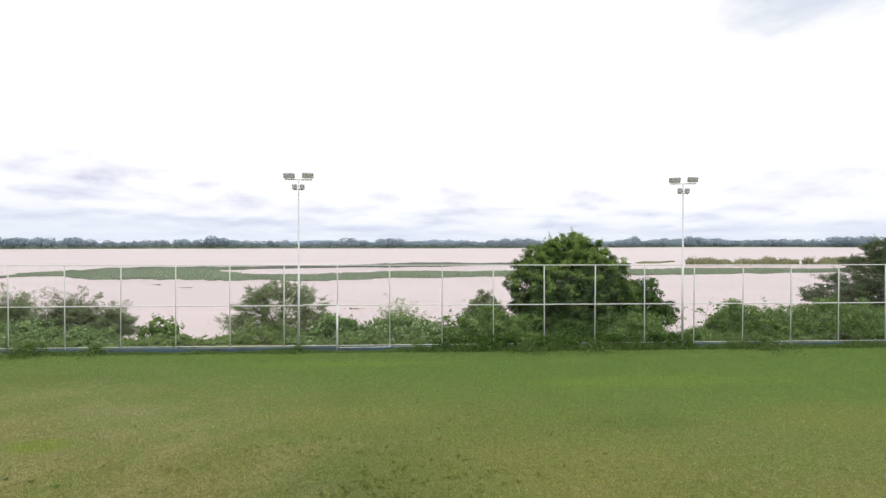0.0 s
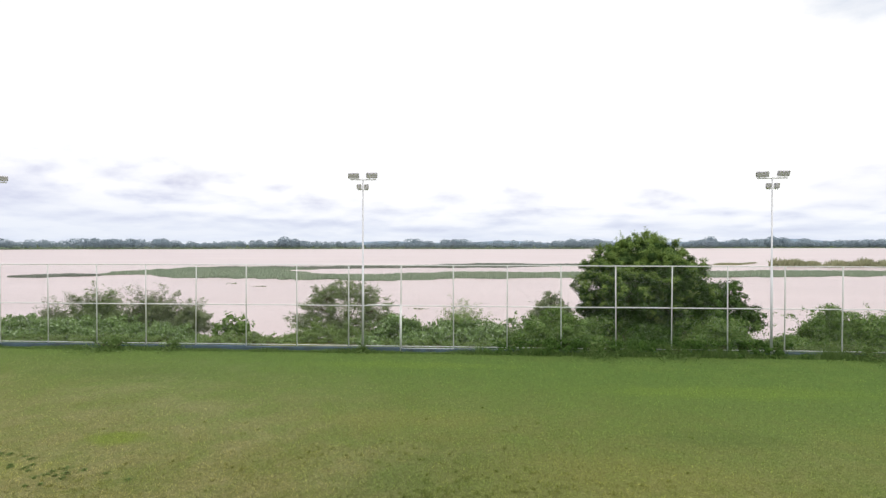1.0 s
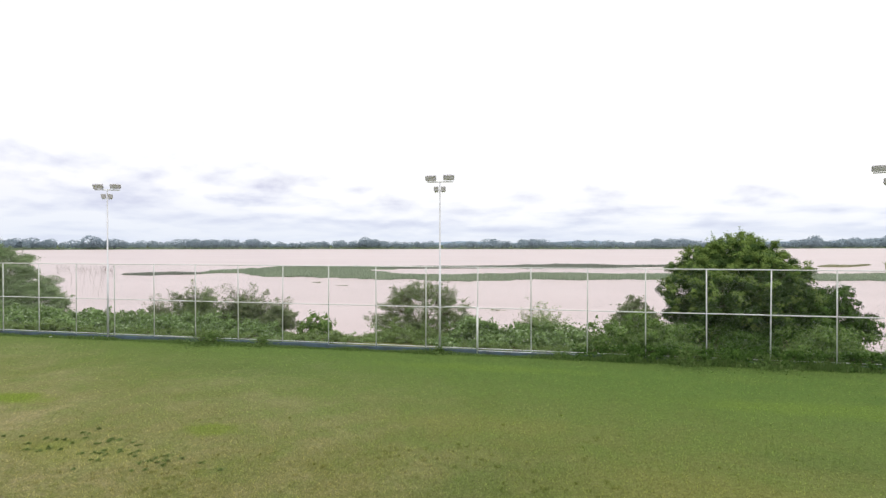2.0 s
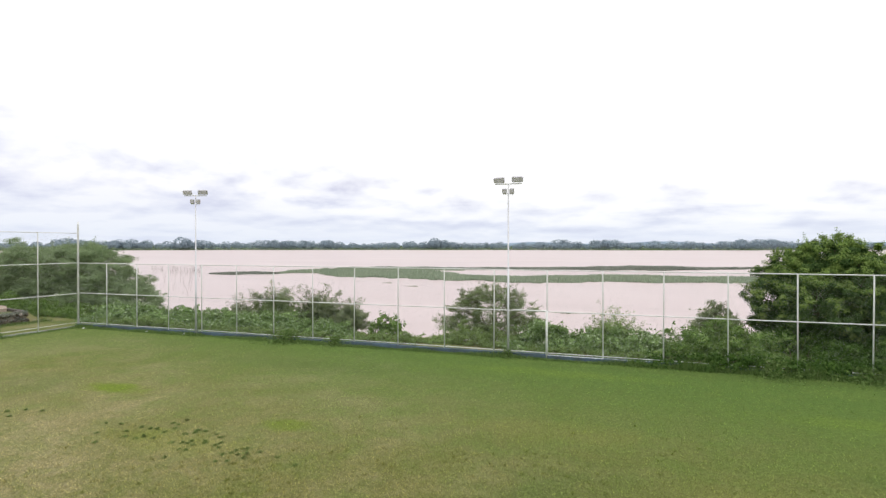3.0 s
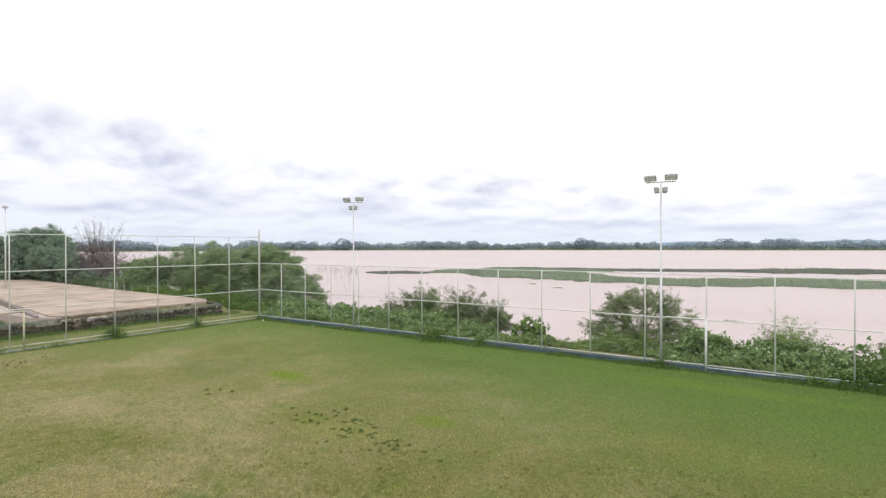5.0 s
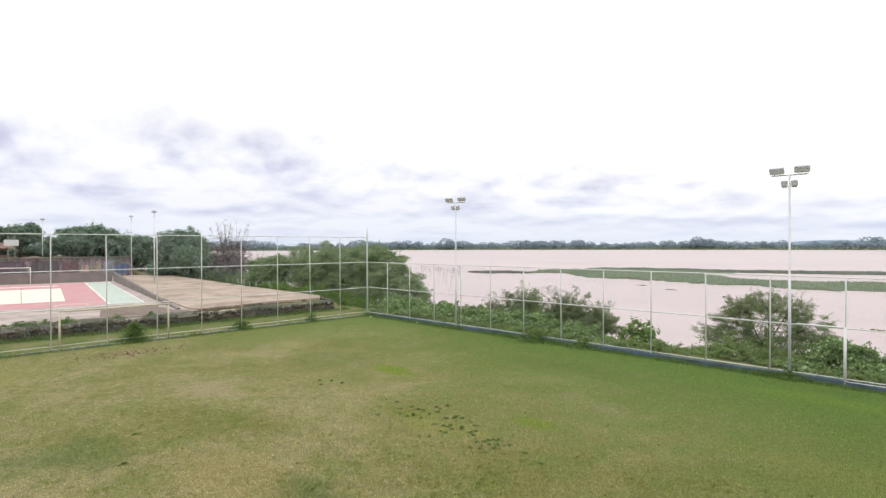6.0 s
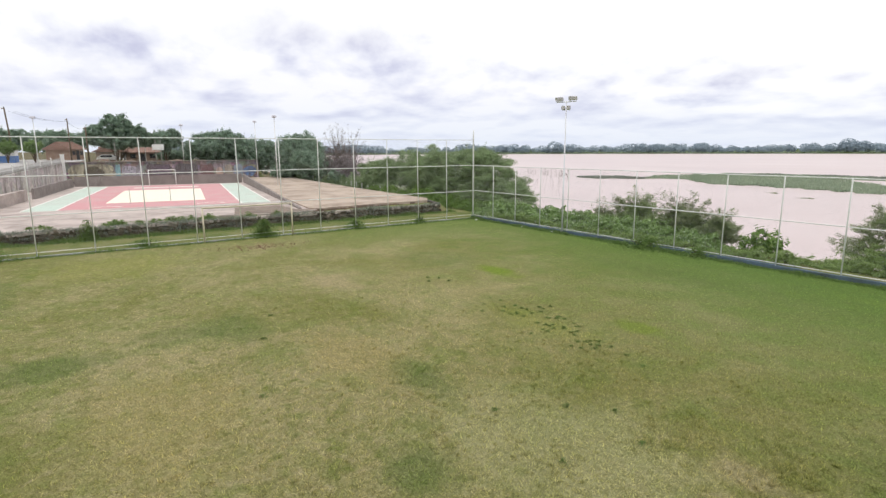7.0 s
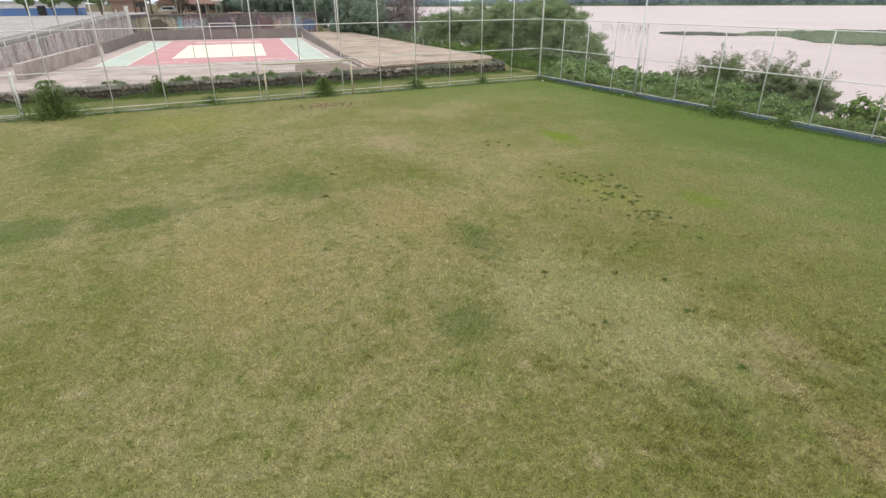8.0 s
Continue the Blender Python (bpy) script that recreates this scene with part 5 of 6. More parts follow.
side = structure("wall_street", sloped_bar(0, sl, -0.15, 0.1, 0, 0, -0.3).mesh("wall_street", mural_mat("faded_street_wall_paint", (0.74, 0.68, 0.66), 0.3, 0.05)), "stained concrete retaining wall with faded paint", "wall")
side.matrix_world = pose(sx0, sy0, SLAB, 0, 0, sa)
slat_fence = thing("slatted_fence", sx0, sy0, SLAB, "grey slatted metal fence on top of the street wall", "fence", "", sa)
slat = Geo().box(-0.035, -0.02, 0, 0.035, 0.02, 0.72).mesh("slat", SLAT_GREY)
for k in range(150):
    u = 0.3 + k * (sl - 0.6) / 149
    part("slat", slat, slat_fence, "", pose(u, 0, wall_top(u)))
for z in (0.12, 0.58):
    part("rail", sloped_bar(0.1, sl - 0.1, 0.02, 0.05, z, z + 0.05).mesh("rail", POLE_CONC), slat_fence)
for k in range(12):
    u = 0.2 + k * (sl - 0.4) / 11
    part("post", Geo().box(-0.06, -0.06, 0, 0.06, 0.06, 1.0).mesh("post", WHITE_PAINT), slat_fence, "white post", pose(u, -0.02, wall_top(u)))


def sloped_paving(poly):
    poly = ccw(poly)
    n = len(poly)
    top, under = [(x, y, float(street_z(x))) for x, y in poly], [(x, y, float(street_z(x)) - 0.2) for x, y in poly]
    return Geo().add(top + under, [tuple(range(n)), tuple(range(n, 2 * n))[::-1]] + [(i, n + i, n + (i + 1) % n, (i + 1) % n) for i in range(n)])


structure("street", sloped_paving([(-96, -4.0), (-42.8, -15.0), (-42.8, -45), (-96, -45)]).mesh("street", STREET), "pale grey paved street falling towards the field", "road")
structure("street_upper", sloped_paving([(-96, -45), (-150, -45), (-150, 1.0), (-112, 0.0), (-96, -4.0)]).mesh("street_upper", STREET), "pale grey paved street above the court", "road")
pillar = thing("gate_pillar", -95.0, -2.0, SLAB, "white square pillar at the wall corner", "pillar")
part("shaft", Geo().box(-0.25, -0.25, 0, 0.25, 0.25, 4.15).mesh("shaft", WHITE_PAINT, False, 0.02), pillar)
part("cap", Geo().box(-0.3, -0.3, 4.15, 0.3, 0.3, 4.25).mesh("cap", WHITE_PAINT), pillar)

# white board on two posts, seen over the wall
board = thing("notice_board", -99.0, 10.8, 3.25, "blank white board on two thin posts", "sign")
part("panel", Geo().box(-0.03, -0.85, 2.25, 0.03, 0.85, 3.15).mesh("panel", WHITE_PAINT, False, 0.01), board)
for y in (-0.35, 0.4):
    part("post", Geo().tube([(-0.08, y, 0), (-0.08, y, 3.9)], 0.05, 8).mesh("post", POLE_CONC), board)
for k, (x, y, h) in enumerate([(-101, 8.2, 2.9), (-102, 9.2, 2.7), (-104, 5.0, 3.4), (-101, 6.2, 1.4), (-101, 2.6, 1.3), (-99, 3.9, 1.1)]):
    stake = thing("stake", x, y, float(ground_z(x, y)), "thin pale wooden stake on the terrace", "post", "terrace stakes")
    part("shaft", Geo().tube([(0, 0, -0.1), (0.03, 0, h)], 0.06, 6).mesh("shaft", POLE_CONC), stake)
for k, (x, y, s, m) in enumerate([(-103, 0.5, 0.9, EARTH), (-104, 6.8, 1.1, EARTH), (-103, 14.0, 1.2, EARTH), (-108, 3.6, 1.4, EARTH), (-101, 17.5, 0.9, EARTH)]):
    nr = np.random.default_rng(300 + k)
    bm = bmesh.new()
    bmesh.ops.create_icosphere(bm, subdivisions=3, radius=1.0)
    for v in bm.verts:
        v.co *= 1 + 0.35 * noise.noise(v.co * 1.7 + Vector((k, 0, 0))) + 0.25 * noise.noise(v.co * 4.1 + Vector((k, 3, 0)))
        v.co = Vector((v.co.x * s * 1.3, v.co.y * s * 1.5, max(v.co.z, -0.1) * s * 0.5))
    me = bpy.data.meshes.new("earth_mound")
    bm.to_mesh(me)
    bm.free()
    me.materials.append(m)
    mound = tagged(new("earth_mound", me), "heap of reddish earth and rubble on the terrace", "heap", "terrace heaps")
    mound.location = (x, y, float(ground_z(x, y)))


def house(x, y, z, w, d, h, ridge, turn, wall_mat, label):
    ob = thing("house", x, y, z, label, "house", "", turn)
    part("wall", Geo().box(-d / 2, -w / 2, -0.3, d / 2, w / 2, h).mesh("wall", wall_mat), ob, "ochre plaster wall")
    o = 0.45
    roof = Geo().add([(-d / 2 - o, -w / 2 - o, h - 0.1), (d / 2 + o, -w / 2 - o, h - 0.1), (d / 2 + o, w / 2 + o, h - 0.1), (-d / 2 - o, w / 2 + o, h - 0.1),
                      (0, -w / 2 - o, h + ridge), (0, w / 2 + o, h + ridge),
                      (-d / 2 - o, -w / 2 - o, h + 0.02), (d / 2 + o, -w / 2 - o, h + 0.02), (d / 2 + o, w / 2 + o, h + 0.02), (-d / 2 - o, w / 2 + o, h + 0.02)],
                     [(3, 2, 1, 0), (6, 7, 4), (8, 9, 5), (7, 8, 5, 4), (9, 6, 4, 5), (0, 1, 7, 6), (1, 2, 8, 7), (2, 3, 9, 8), (3, 0, 6, 9)])
    part("roof", roof.mesh("roof", ROOF_TILE), ob, "clay tile roof")
    for k in range(7):
        yy = -w / 2 - o + (w + 2 * o) * (k + 0.5) / 7
        part("roof_rib", Geo().tube([(d / 2 + o, yy, h + 0.05), (0.05, yy, h + ridge + 0.03)], 0.07, 6).mesh("roof_rib", ROOF_TILE), ob)
    for yy in (-w * 0.28, w * 0.25):
        win = part("window", Geo().box(d / 2, yy - 0.6, h * 0.42, d / 2 + 0.05, yy + 0.6, h * 0.88).mesh("window", HOUSE_WALL), ob, "plain window surround")
        part("pane", Geo().box(d / 2 + 0.052, yy - 0.5, h * 0.46, d / 2 + 0.06, yy + 0.5, h * 0.84).mesh("pane", DARK), win)
    door = part("door", Geo().box(d / 2, -0.5, 0, d / 2 + 0.05, 0.45, h * 0.9).mesh("door", DARK), ob, "dark door")
    return ob


house(-138, -2.5, 3.6, 4.6, 5.0, 2.2, 1.5, 58, HOUSE_WALL, "low ochre house with an orange clay tile roof")
house(-150, 7.5, 3.3, 7.0, 6.0, 2.0, 1.1, 0, HOUSE_WALL, "low house with a weathered tile roof behind trees")
house(-124, 5.2, 3.2, 4.0, 4.2, 2.1, 1.1, 70, SANDY, "low pale house with a brown tile roof under the spreading tree")
house(-127, 11.0, 3.0, 6.5, 5.0, 2.1, 1.0, -8, HOUSE_WALL, "long low brown house with a clay tile roof behind the terrace")
shed = thing("blue_shed", -112, -13.5, 3.62, "faded blue low shed beside the street", "shed")
part("wall", Geo().box(-3, -9, -0.2, 3, 5.0, 1.05).mesh("wall", BLUE_PAINT), shed)
part("upper_wall", Geo().box(-2.98, -8.98, 1.05, 2.98, 4.98, 1.9).mesh("upper_wall", WHITE_PAINT), shed, "pale upper wall")
part("roof", Geo().box(-3.3, -9.3, 1.9, 3.3, 5.2, 2.02).mesh("roof", POLE_CONC), shed, "flat grey roof")
part("door", Geo().box(3.0, -1, 0, 3.05, 0.1, 1.4).mesh("door", DARK), shed)


def parked_car(x, y, z, turn):
    car = thing("car", x, y, z, "small white parked car on the terrace", "car", "", turn)
    prof = [(-2.0, 0.35), (2.0, 0.35), (2.05, 0.75), (1.2, 0.92), (0.55, 1.42), (-1.2, 1.45), (-1.85, 0.95), (-2.05, 0.8)]
    n = len(prof)
    g = Geo().add([(px, -0.8, pz) for px, pz in prof] + [(px, 0.8, pz) for px, pz in prof],
                  [tuple(range(n)), tuple(range(n, 2 * n))[::-1]] + [(i, n + i, n + (i + 1) % n, (i + 1) % n) for i in range(n)])
    body = part("body", g.mesh("body", WHITE_PAINT, False, 0.05), car)
    part("windscreen", Geo().add([(1.17, -0.68, 0.97), (1.17, 0.68, 0.97), (0.6, 0.62, 1.40), (0.6, -0.62, 1.40)], [(0, 1, 2, 3)]).mesh("windscreen", DARK), car)
    part("side_windows", Geo().box(-1.3, -0.81, 0.98, 0.6, 0.81, 1.33).mesh("side_windows", DARK), car)
    for px in (-1.25, 1.3):
        for py in (-0.78, 0.78):
            wheel = part("wheel", Geo().tube([(px, py - 0.09, 0.3), (px, py + 0.09, 0.3)], 0.3, 16).mesh("wheel", RUBBER), car)
            part("rim", Geo().tube([(px, py - 0.095, 0.3), (px, py + 0.095, 0.3)], 0.17, 12).mesh("rim", WIRE), wheel)


parked_car(-116, 4.6, 3.3, 70)


def utility_pole(x, y, top, label, lean=0.0):
    z = float(ground_z(x, y))
    p = thing("utility_pole", x, y, z, label, "utility pole", "street poles")
    h = top - z
    part("shaft", Geo().tube([(0, 0, -0.2), (0, -lean * 0.5, h * 0.5), (0, -lean, h)], [0.15, 0.12, 0.10], 10).mesh("shaft", BARK, True), p)
    part("crossarm", Geo().box(-0.06, -0.38 - lean, h - 0.35, 0.06, 0.12 - lean, h - 0.25).mesh("crossarm", BARK), p)
    for yy in (-0.32 - lean, -0.2 - lean):
        part("insulator", Geo().tube([(0, yy, h - 0.25), (0, yy, h - 0.12)], [0.05, 0.03], 6).mesh("insulator", WHITE_PAINT), p)


utility_pole(-112, -8.8, 12.4, "tall dark leaning utility pole with a short crossarm", 0.45)
utility_pole(-128, -1.4, 11.6, "dark utility pole behind the painted wall")
utility_pole(-107, 1.3, 9.3, "dark utility pole among the trees")
wires = Geo()
for k, (p, q) in enumerate([((-112, -8.8, 11.75), (-128, -1.4, 11.0)), ((-112, -8.0, 11.75), (-128, -0.6, 11.0)), ((-128, -1.4, 11.0), (-107, 1.3, 9.0))]):
    pts = [Vector(p).lerp(Vector(q), i / 8) - Vector((0, 0, 0.5 * math.sin(math.pi * i / 8))) for i in range(9)]
    wires.tube(pts, 0.015, 4, False)
tagged(new("overhead_wires", wires.mesh("overhead_wires", RUBBER)), "thin black overhead wires between the poles", "cable")

# little posts along the slab's river edge
edge_fence = thing("post_fence", -60, 28.3, 0.3, "row of short pale posts with wire along the slab edge", "fence")
stub = Geo().box(-0.06, -0.06, -0.3, 0.06, 0.06, 1.0).mesh("post", SLAT_GREY, False, 0.01)
for k in range(26):
    part("post", stub, edge_fence, "", pose(6.0 - k * 1.9, 0.55 + k * 0.115, 0))
for z in (0.5, 1.05):
    part("wire", Geo().tube([(6.0, 0.55, z), (6.0 - 25 * 1.9, 0.55 + 25 * 0.115, z)], 0.012, 4).mesh("wire", WIRE), edge_fence)

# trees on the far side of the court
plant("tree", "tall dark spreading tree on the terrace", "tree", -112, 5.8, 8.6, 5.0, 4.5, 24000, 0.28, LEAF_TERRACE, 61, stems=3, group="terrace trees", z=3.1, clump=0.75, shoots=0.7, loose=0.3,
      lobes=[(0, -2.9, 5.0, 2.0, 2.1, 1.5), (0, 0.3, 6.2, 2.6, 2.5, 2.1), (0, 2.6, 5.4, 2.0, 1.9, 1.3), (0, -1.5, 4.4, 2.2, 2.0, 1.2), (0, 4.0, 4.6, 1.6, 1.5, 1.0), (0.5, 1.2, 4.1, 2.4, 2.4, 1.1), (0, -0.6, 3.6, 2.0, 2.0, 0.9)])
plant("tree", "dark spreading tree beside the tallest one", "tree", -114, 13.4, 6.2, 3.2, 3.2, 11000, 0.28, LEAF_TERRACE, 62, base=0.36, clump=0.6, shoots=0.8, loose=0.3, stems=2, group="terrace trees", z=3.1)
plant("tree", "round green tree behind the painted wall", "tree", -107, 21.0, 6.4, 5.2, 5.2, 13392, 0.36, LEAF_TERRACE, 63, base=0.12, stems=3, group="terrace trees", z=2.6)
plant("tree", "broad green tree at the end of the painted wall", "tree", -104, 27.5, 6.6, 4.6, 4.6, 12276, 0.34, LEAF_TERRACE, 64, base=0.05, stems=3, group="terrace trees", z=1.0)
plant("tree", "green tree with a high rounded crown by the slab", "tree", -92, 32.0, 8.5, 5.2, 4.0, 34000, 0.21, LEAF_TERRACE, 65, base=0.05, stems=3, clump=0.7, shoots=0.8, loose=0.45, group="slab trees", z=0.2)
plant("tree", "leafy green tree beside the slab", "tree", -85, 31.0, 5.4, 4.2, 3.0, 20000, 0.2, LEAF_TERRACE, 66, base=0.04, stems=3, clump=0.5, shoots=0.8, loose=0.45, group="slab trees", z=0.3)
twiggy_bush("half-bare tree with brown twigs and few leaves", -73.5, 31.8, 5.0, 3.0, 8.6, 170, 16000, 0.15, LEAF_DRY, 67, group="slab trees", spray=0.2, arch=0.12, low=0.85, bare=0.3, name="tree", z=-0.3, core=0.0)
twiggy_bush("low brown-leaved thicket round the half-bare tree", -72.8, 31.4, 6.4, 2.2, 5.2, 220, 40000, 0.17, LEAF_DRY, 167, group="slab shrubs", spray=0.3, low=0.98, bare=0.2, z=-0.2)
plant("shrub", "green shrub beside the slab's river edge", "shrub", -60.5, 31.2, 4.3, 4.6, 2.0, 20000, 0.2, LEAF_FEATHER, 68, base=0.0, core=0.5, loose=0.6, group="slab shrubs", z=-0.1)
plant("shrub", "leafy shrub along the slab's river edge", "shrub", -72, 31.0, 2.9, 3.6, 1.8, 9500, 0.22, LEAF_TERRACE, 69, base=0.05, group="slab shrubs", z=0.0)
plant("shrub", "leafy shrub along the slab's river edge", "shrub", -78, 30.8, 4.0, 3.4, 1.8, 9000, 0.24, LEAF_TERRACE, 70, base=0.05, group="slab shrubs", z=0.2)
for x, y, seed in ((-105, -5.9, 71), (-104.5, -9.0, 77), (-104, -11.9, 78), (-103.5, -14.9, 79)):
    plant("tree", "pale clipped tree with a flat rounded top beside the street", "tree", x, y, 3.5, 1.35, 1.35, 5000, 0.2, LEAF_VINE, seed, base=0.4, stems=1, group="street trees", z=3.55)
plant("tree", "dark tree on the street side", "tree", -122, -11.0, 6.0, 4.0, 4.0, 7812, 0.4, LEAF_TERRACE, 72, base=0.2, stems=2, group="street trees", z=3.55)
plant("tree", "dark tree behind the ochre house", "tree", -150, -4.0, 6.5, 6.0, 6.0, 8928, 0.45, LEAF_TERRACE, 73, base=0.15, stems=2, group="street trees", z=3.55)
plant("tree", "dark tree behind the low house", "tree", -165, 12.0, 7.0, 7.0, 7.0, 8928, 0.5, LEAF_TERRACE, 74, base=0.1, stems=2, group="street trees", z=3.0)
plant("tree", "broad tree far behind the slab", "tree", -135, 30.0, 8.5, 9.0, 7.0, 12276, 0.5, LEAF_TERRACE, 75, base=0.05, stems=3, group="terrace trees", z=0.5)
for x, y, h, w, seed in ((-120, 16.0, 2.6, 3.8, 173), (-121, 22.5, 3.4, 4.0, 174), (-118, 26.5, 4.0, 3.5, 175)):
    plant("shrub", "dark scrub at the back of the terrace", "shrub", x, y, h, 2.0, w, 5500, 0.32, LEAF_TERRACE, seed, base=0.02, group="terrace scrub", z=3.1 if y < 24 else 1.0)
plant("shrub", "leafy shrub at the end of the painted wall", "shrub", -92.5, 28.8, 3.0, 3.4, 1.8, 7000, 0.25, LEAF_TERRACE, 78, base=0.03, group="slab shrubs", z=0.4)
creeper("weeds and creepers along the slab's river edge", -76.5, -55.0, 30.2, 1.1, 2.3, 14000, 0.24, LEAF_FEATHER, 79, "slab weeds")
creeper("weeds and creepers along the slab's river edge", -95.0, -75.5, 31.4, 1.1, 2.3, 14000, 0.26, LEAF_FEATHER, 80, "slab weeds")
creeper("low weeds along the slab's broken edge", -58.5, -41.0, 28.8, 0.9, 1.5, 14000, 0.2, LEAF_MID, 76, "slab weeds")

# ---- rubble retaining wall under the slab, stone by stone ----
WX = -38.70
core = Geo().box(WX - 0.25, -9.0, -0.15, WX - 0.05, 25.4, SLAB - 0.06)
retaining = structure("retaining_wall", core.mesh("retaining_wall", MORTAR), "dark rubble stone retaining wall under the slab", "wall")
lip = Geo()
rg = random.Random(12)
y = -9.0
while y < 24.6:
    w = rg.uniform(0.7, 1.8)
    ov, t = rg.uniform(0.0, 0.16), rg.uniform(0.05, 0.11)
    lip.box(WX - rg.uniform(0.3, 0.7), y, SLAB - 0.12 - t, WX + ov, y + w - rg.choice([0.0, 0.0, 0.12]), SLAB - 0.07 + rg.uniform(0, 0.05))
    y += w
y = -9.0
while y < 25.6:
    w = rg.uniform(0.07, 0.24)
    x = WX + rg.uniform(-0.30, 0.14)
    if rg.random() < 0.7:
        lip.box(x - 0.09, y, SLAB - 0.16 - rg.uniform(0, 0.07), x + 0.09, y + w, SLAB - 0.05 + rg.uniform(0.0, 0.07))
    y += w * rg.uniform(1.0, 1.6)
part("broken_edge", lip.mesh("broken_edge", CONCRETE, False, 0.015), retaining, "crumbling pale slab edge")
stones = []
for k in range(8):
    bm = bmesh.new()
    bmesh.ops.create_cube(bm, size=1.0)
    bmesh.ops.bevel(bm, geom=list(bm.edges), offset=0.2, segments=1, affect="EDGES")
    rs = random.Random(400 + k)
    for v in bm.verts:
        v.co += Vector((rs.uniform(-0.09, 0.09), rs.uniform(-0.09, 0.09), rs.uniform(-0.09, 0.09)))
    me = bpy.data.meshes.new("stone")
    bm.to_mesh(me)
    bm.free()
    me.materials.append(STONE)
    stones.append(me)
for row in range(3):
    y = -8.8 + row * 0.11
    while y < 25.9:
        w = rg.uniform(0.14, 0.55)
        ob = new("stone", rg.choice(stones))
        ob.parent = retaining
        ob.matrix_local = Matrix.LocRotScale((WX + rg.uniform(-0.08, 0.04), y + w / 2, 0.10 + row * 0.215 + rg.uniform(-0.05, 0.05)), Euler((rg.uniform(-0.5, 0.5), rg.uniform(-0.25, 0.25), rg.uniform(-0.25, 0.25))), (rg.uniform(0.2, 0.36), w * rg.uniform(0.8, 1.2), 0.24 * rg.uniform(0.6, 1.4)))
        y += w + rg.uniform(0.0, 0.03)

# the slab's river side stands on the same rubble
side_base = Geo().prism(ccw([(-38.8, 25.5), (-39.7, 26.5), (-43.0, 27.2), (-60, 27.7), (-95.0, 30.0), (-95.0, 29.6), (-60, 27.3), (-43.0, 26.8), (-39.9, 26.2), (-39.0, 25.2)]), -1.2, SLAB + 0.02)
band = Geo()
for k in range(26):
    y = 15.2 + k * 0.4
    x = float(np.interp(y, (15.7, 19.0, 22.4, 26.3), (-40.3, -40.85, -41.25, -41.2)))
    band.box(x - 0.3, y, 0.45, x + rg.uniform(0.04, 0.35), y + 0.42 - 0.006 * (k % 2), SLAB + rg.uniform(-0.06, 0.07))
structure("earth_edge", band.mesh("earth_edge", EARTH, False, 0.03), "brown earth showing under the slab's broken edge", "earth")
structure("retaining_wall_side", side_base.mesh("retaining_wall_side", MORTAR), "dark rubble footing under the slab's river edge", "wall")

# ---- the river: grass islands, reeds, drift ----


def island(name, label, band, blades, height, mat, seed, width=0.6):
    """Upright grass on a mud bar; the band gives its near and far edge, station by station."""
    nr = np.random.default_rng(seed)
    band = np.array(band, float) * 0.975
    reach = np.hypot(*(band[1:, :2] - band[:-1, :2]).T) * (np.hypot(*(band[:, 2:] - band[:, :2]).T)[1:] + np.hypot(*(band[:, 2:] - band[:, :2]).T)[:-1] + 0.5)
    k = nr.choice(len(band) - 1, blades, p=reach / reach.sum())
    f = nr.uniform(0, 1, blades)[:, None]
    edge = band[k] * (1 - f) + band[k + 1] * f
    v = nr.uniform(0, 1, blades)
    bay = np.array([noise.noise((p * 0.16, q * 0.16, seed)) + 0.6 * noise.noise((p * 0.6, q * 0.6, seed)) for p, q in edge[:, :2]])
    v = np.clip(v, 0.10 + 0.16 * bay, 1)[:, None]
    x, y = (edge[:, :2] * (1 - v) + edge[:, 2:] * v + nr.normal(size=(blades, 2)) * 0.25).T
    h = height * nr.uniform(0.5, 1.1, blades)
    h *= np.array([0.75 + 0.55 * max(-0.6, noise.noise((p * 0.10, q * 0.2, seed)) + 0.5 * noise.noise((p * 0.5, q * 0.5, seed))) for p, q in zip(x, y)])
    if height > 1:
        h *= np.clip(1.1 + 1.9 * np.array([noise.noise((p * 0.22, 3.0, seed)) for p in x - 0.75 * y]), 0.12, 1.5)
    t = nr.uniform(0, 3.1416, blades)
    dx, dy = np.cos(t) * width * 0.5, np.sin(t) * width * 0.5
    lx, ly = nr.normal(size=(2, blades)) * h * 0.3
    z = np.full(blades, WATER_Z - 0.05)
    tri = np.stack([np.stack([x - dx, y - dy, z], 1), np.stack([x + dx, y + dy, z], 1), np.stack([x + lx, y + ly, z + h], 1)], 1)
    return tagged(new(name, triangles(name, tri, mat)), label, "river grass", "", "stuff")


island("river_grass", "long low island of dull green grass in the muddy river",
       [(-86.2, 119.4, -89.0, 123.2), (-83.4, 122.3, -94.3, 138), (-75.6, 122.5, -88.3, 143), (-67, 112, -86, 144), (-63.6, 109.4, -84, 145), (-54.9, 109.6, -74, 147), (-45.9, 108, -64.5, 151),
        (-37.5, 106.5, -51, 145), (-30.8, 108.5, -35.4, 126), (-17.3, 104, -21.8, 130), (-3.6, 113, -4.6, 142), (7.4, 114, 9.1, 141), (20, 119, 23.4, 141), (50, 121.5, 59, 149),
        (65, 122, 82, 155), (82.8, 126.3, 102, 156), (108.7, 133.4, 124, 152), (150, 150, 158, 160)], 80000, 0.55, REED, 81, 0.45)
island("river_grass", "pale yellow-green grass filling the island's far side",
       [(-86.5, 145, -88, 161), (-78, 146, -80, 165), (-69, 147, -70, 167), (-58.5, 149, -60.5, 165), (-51.5, 151, -51, 160), (-46.5, 152, -46.5, 155)], 15000, 0.5, REED, 87, 0.45)
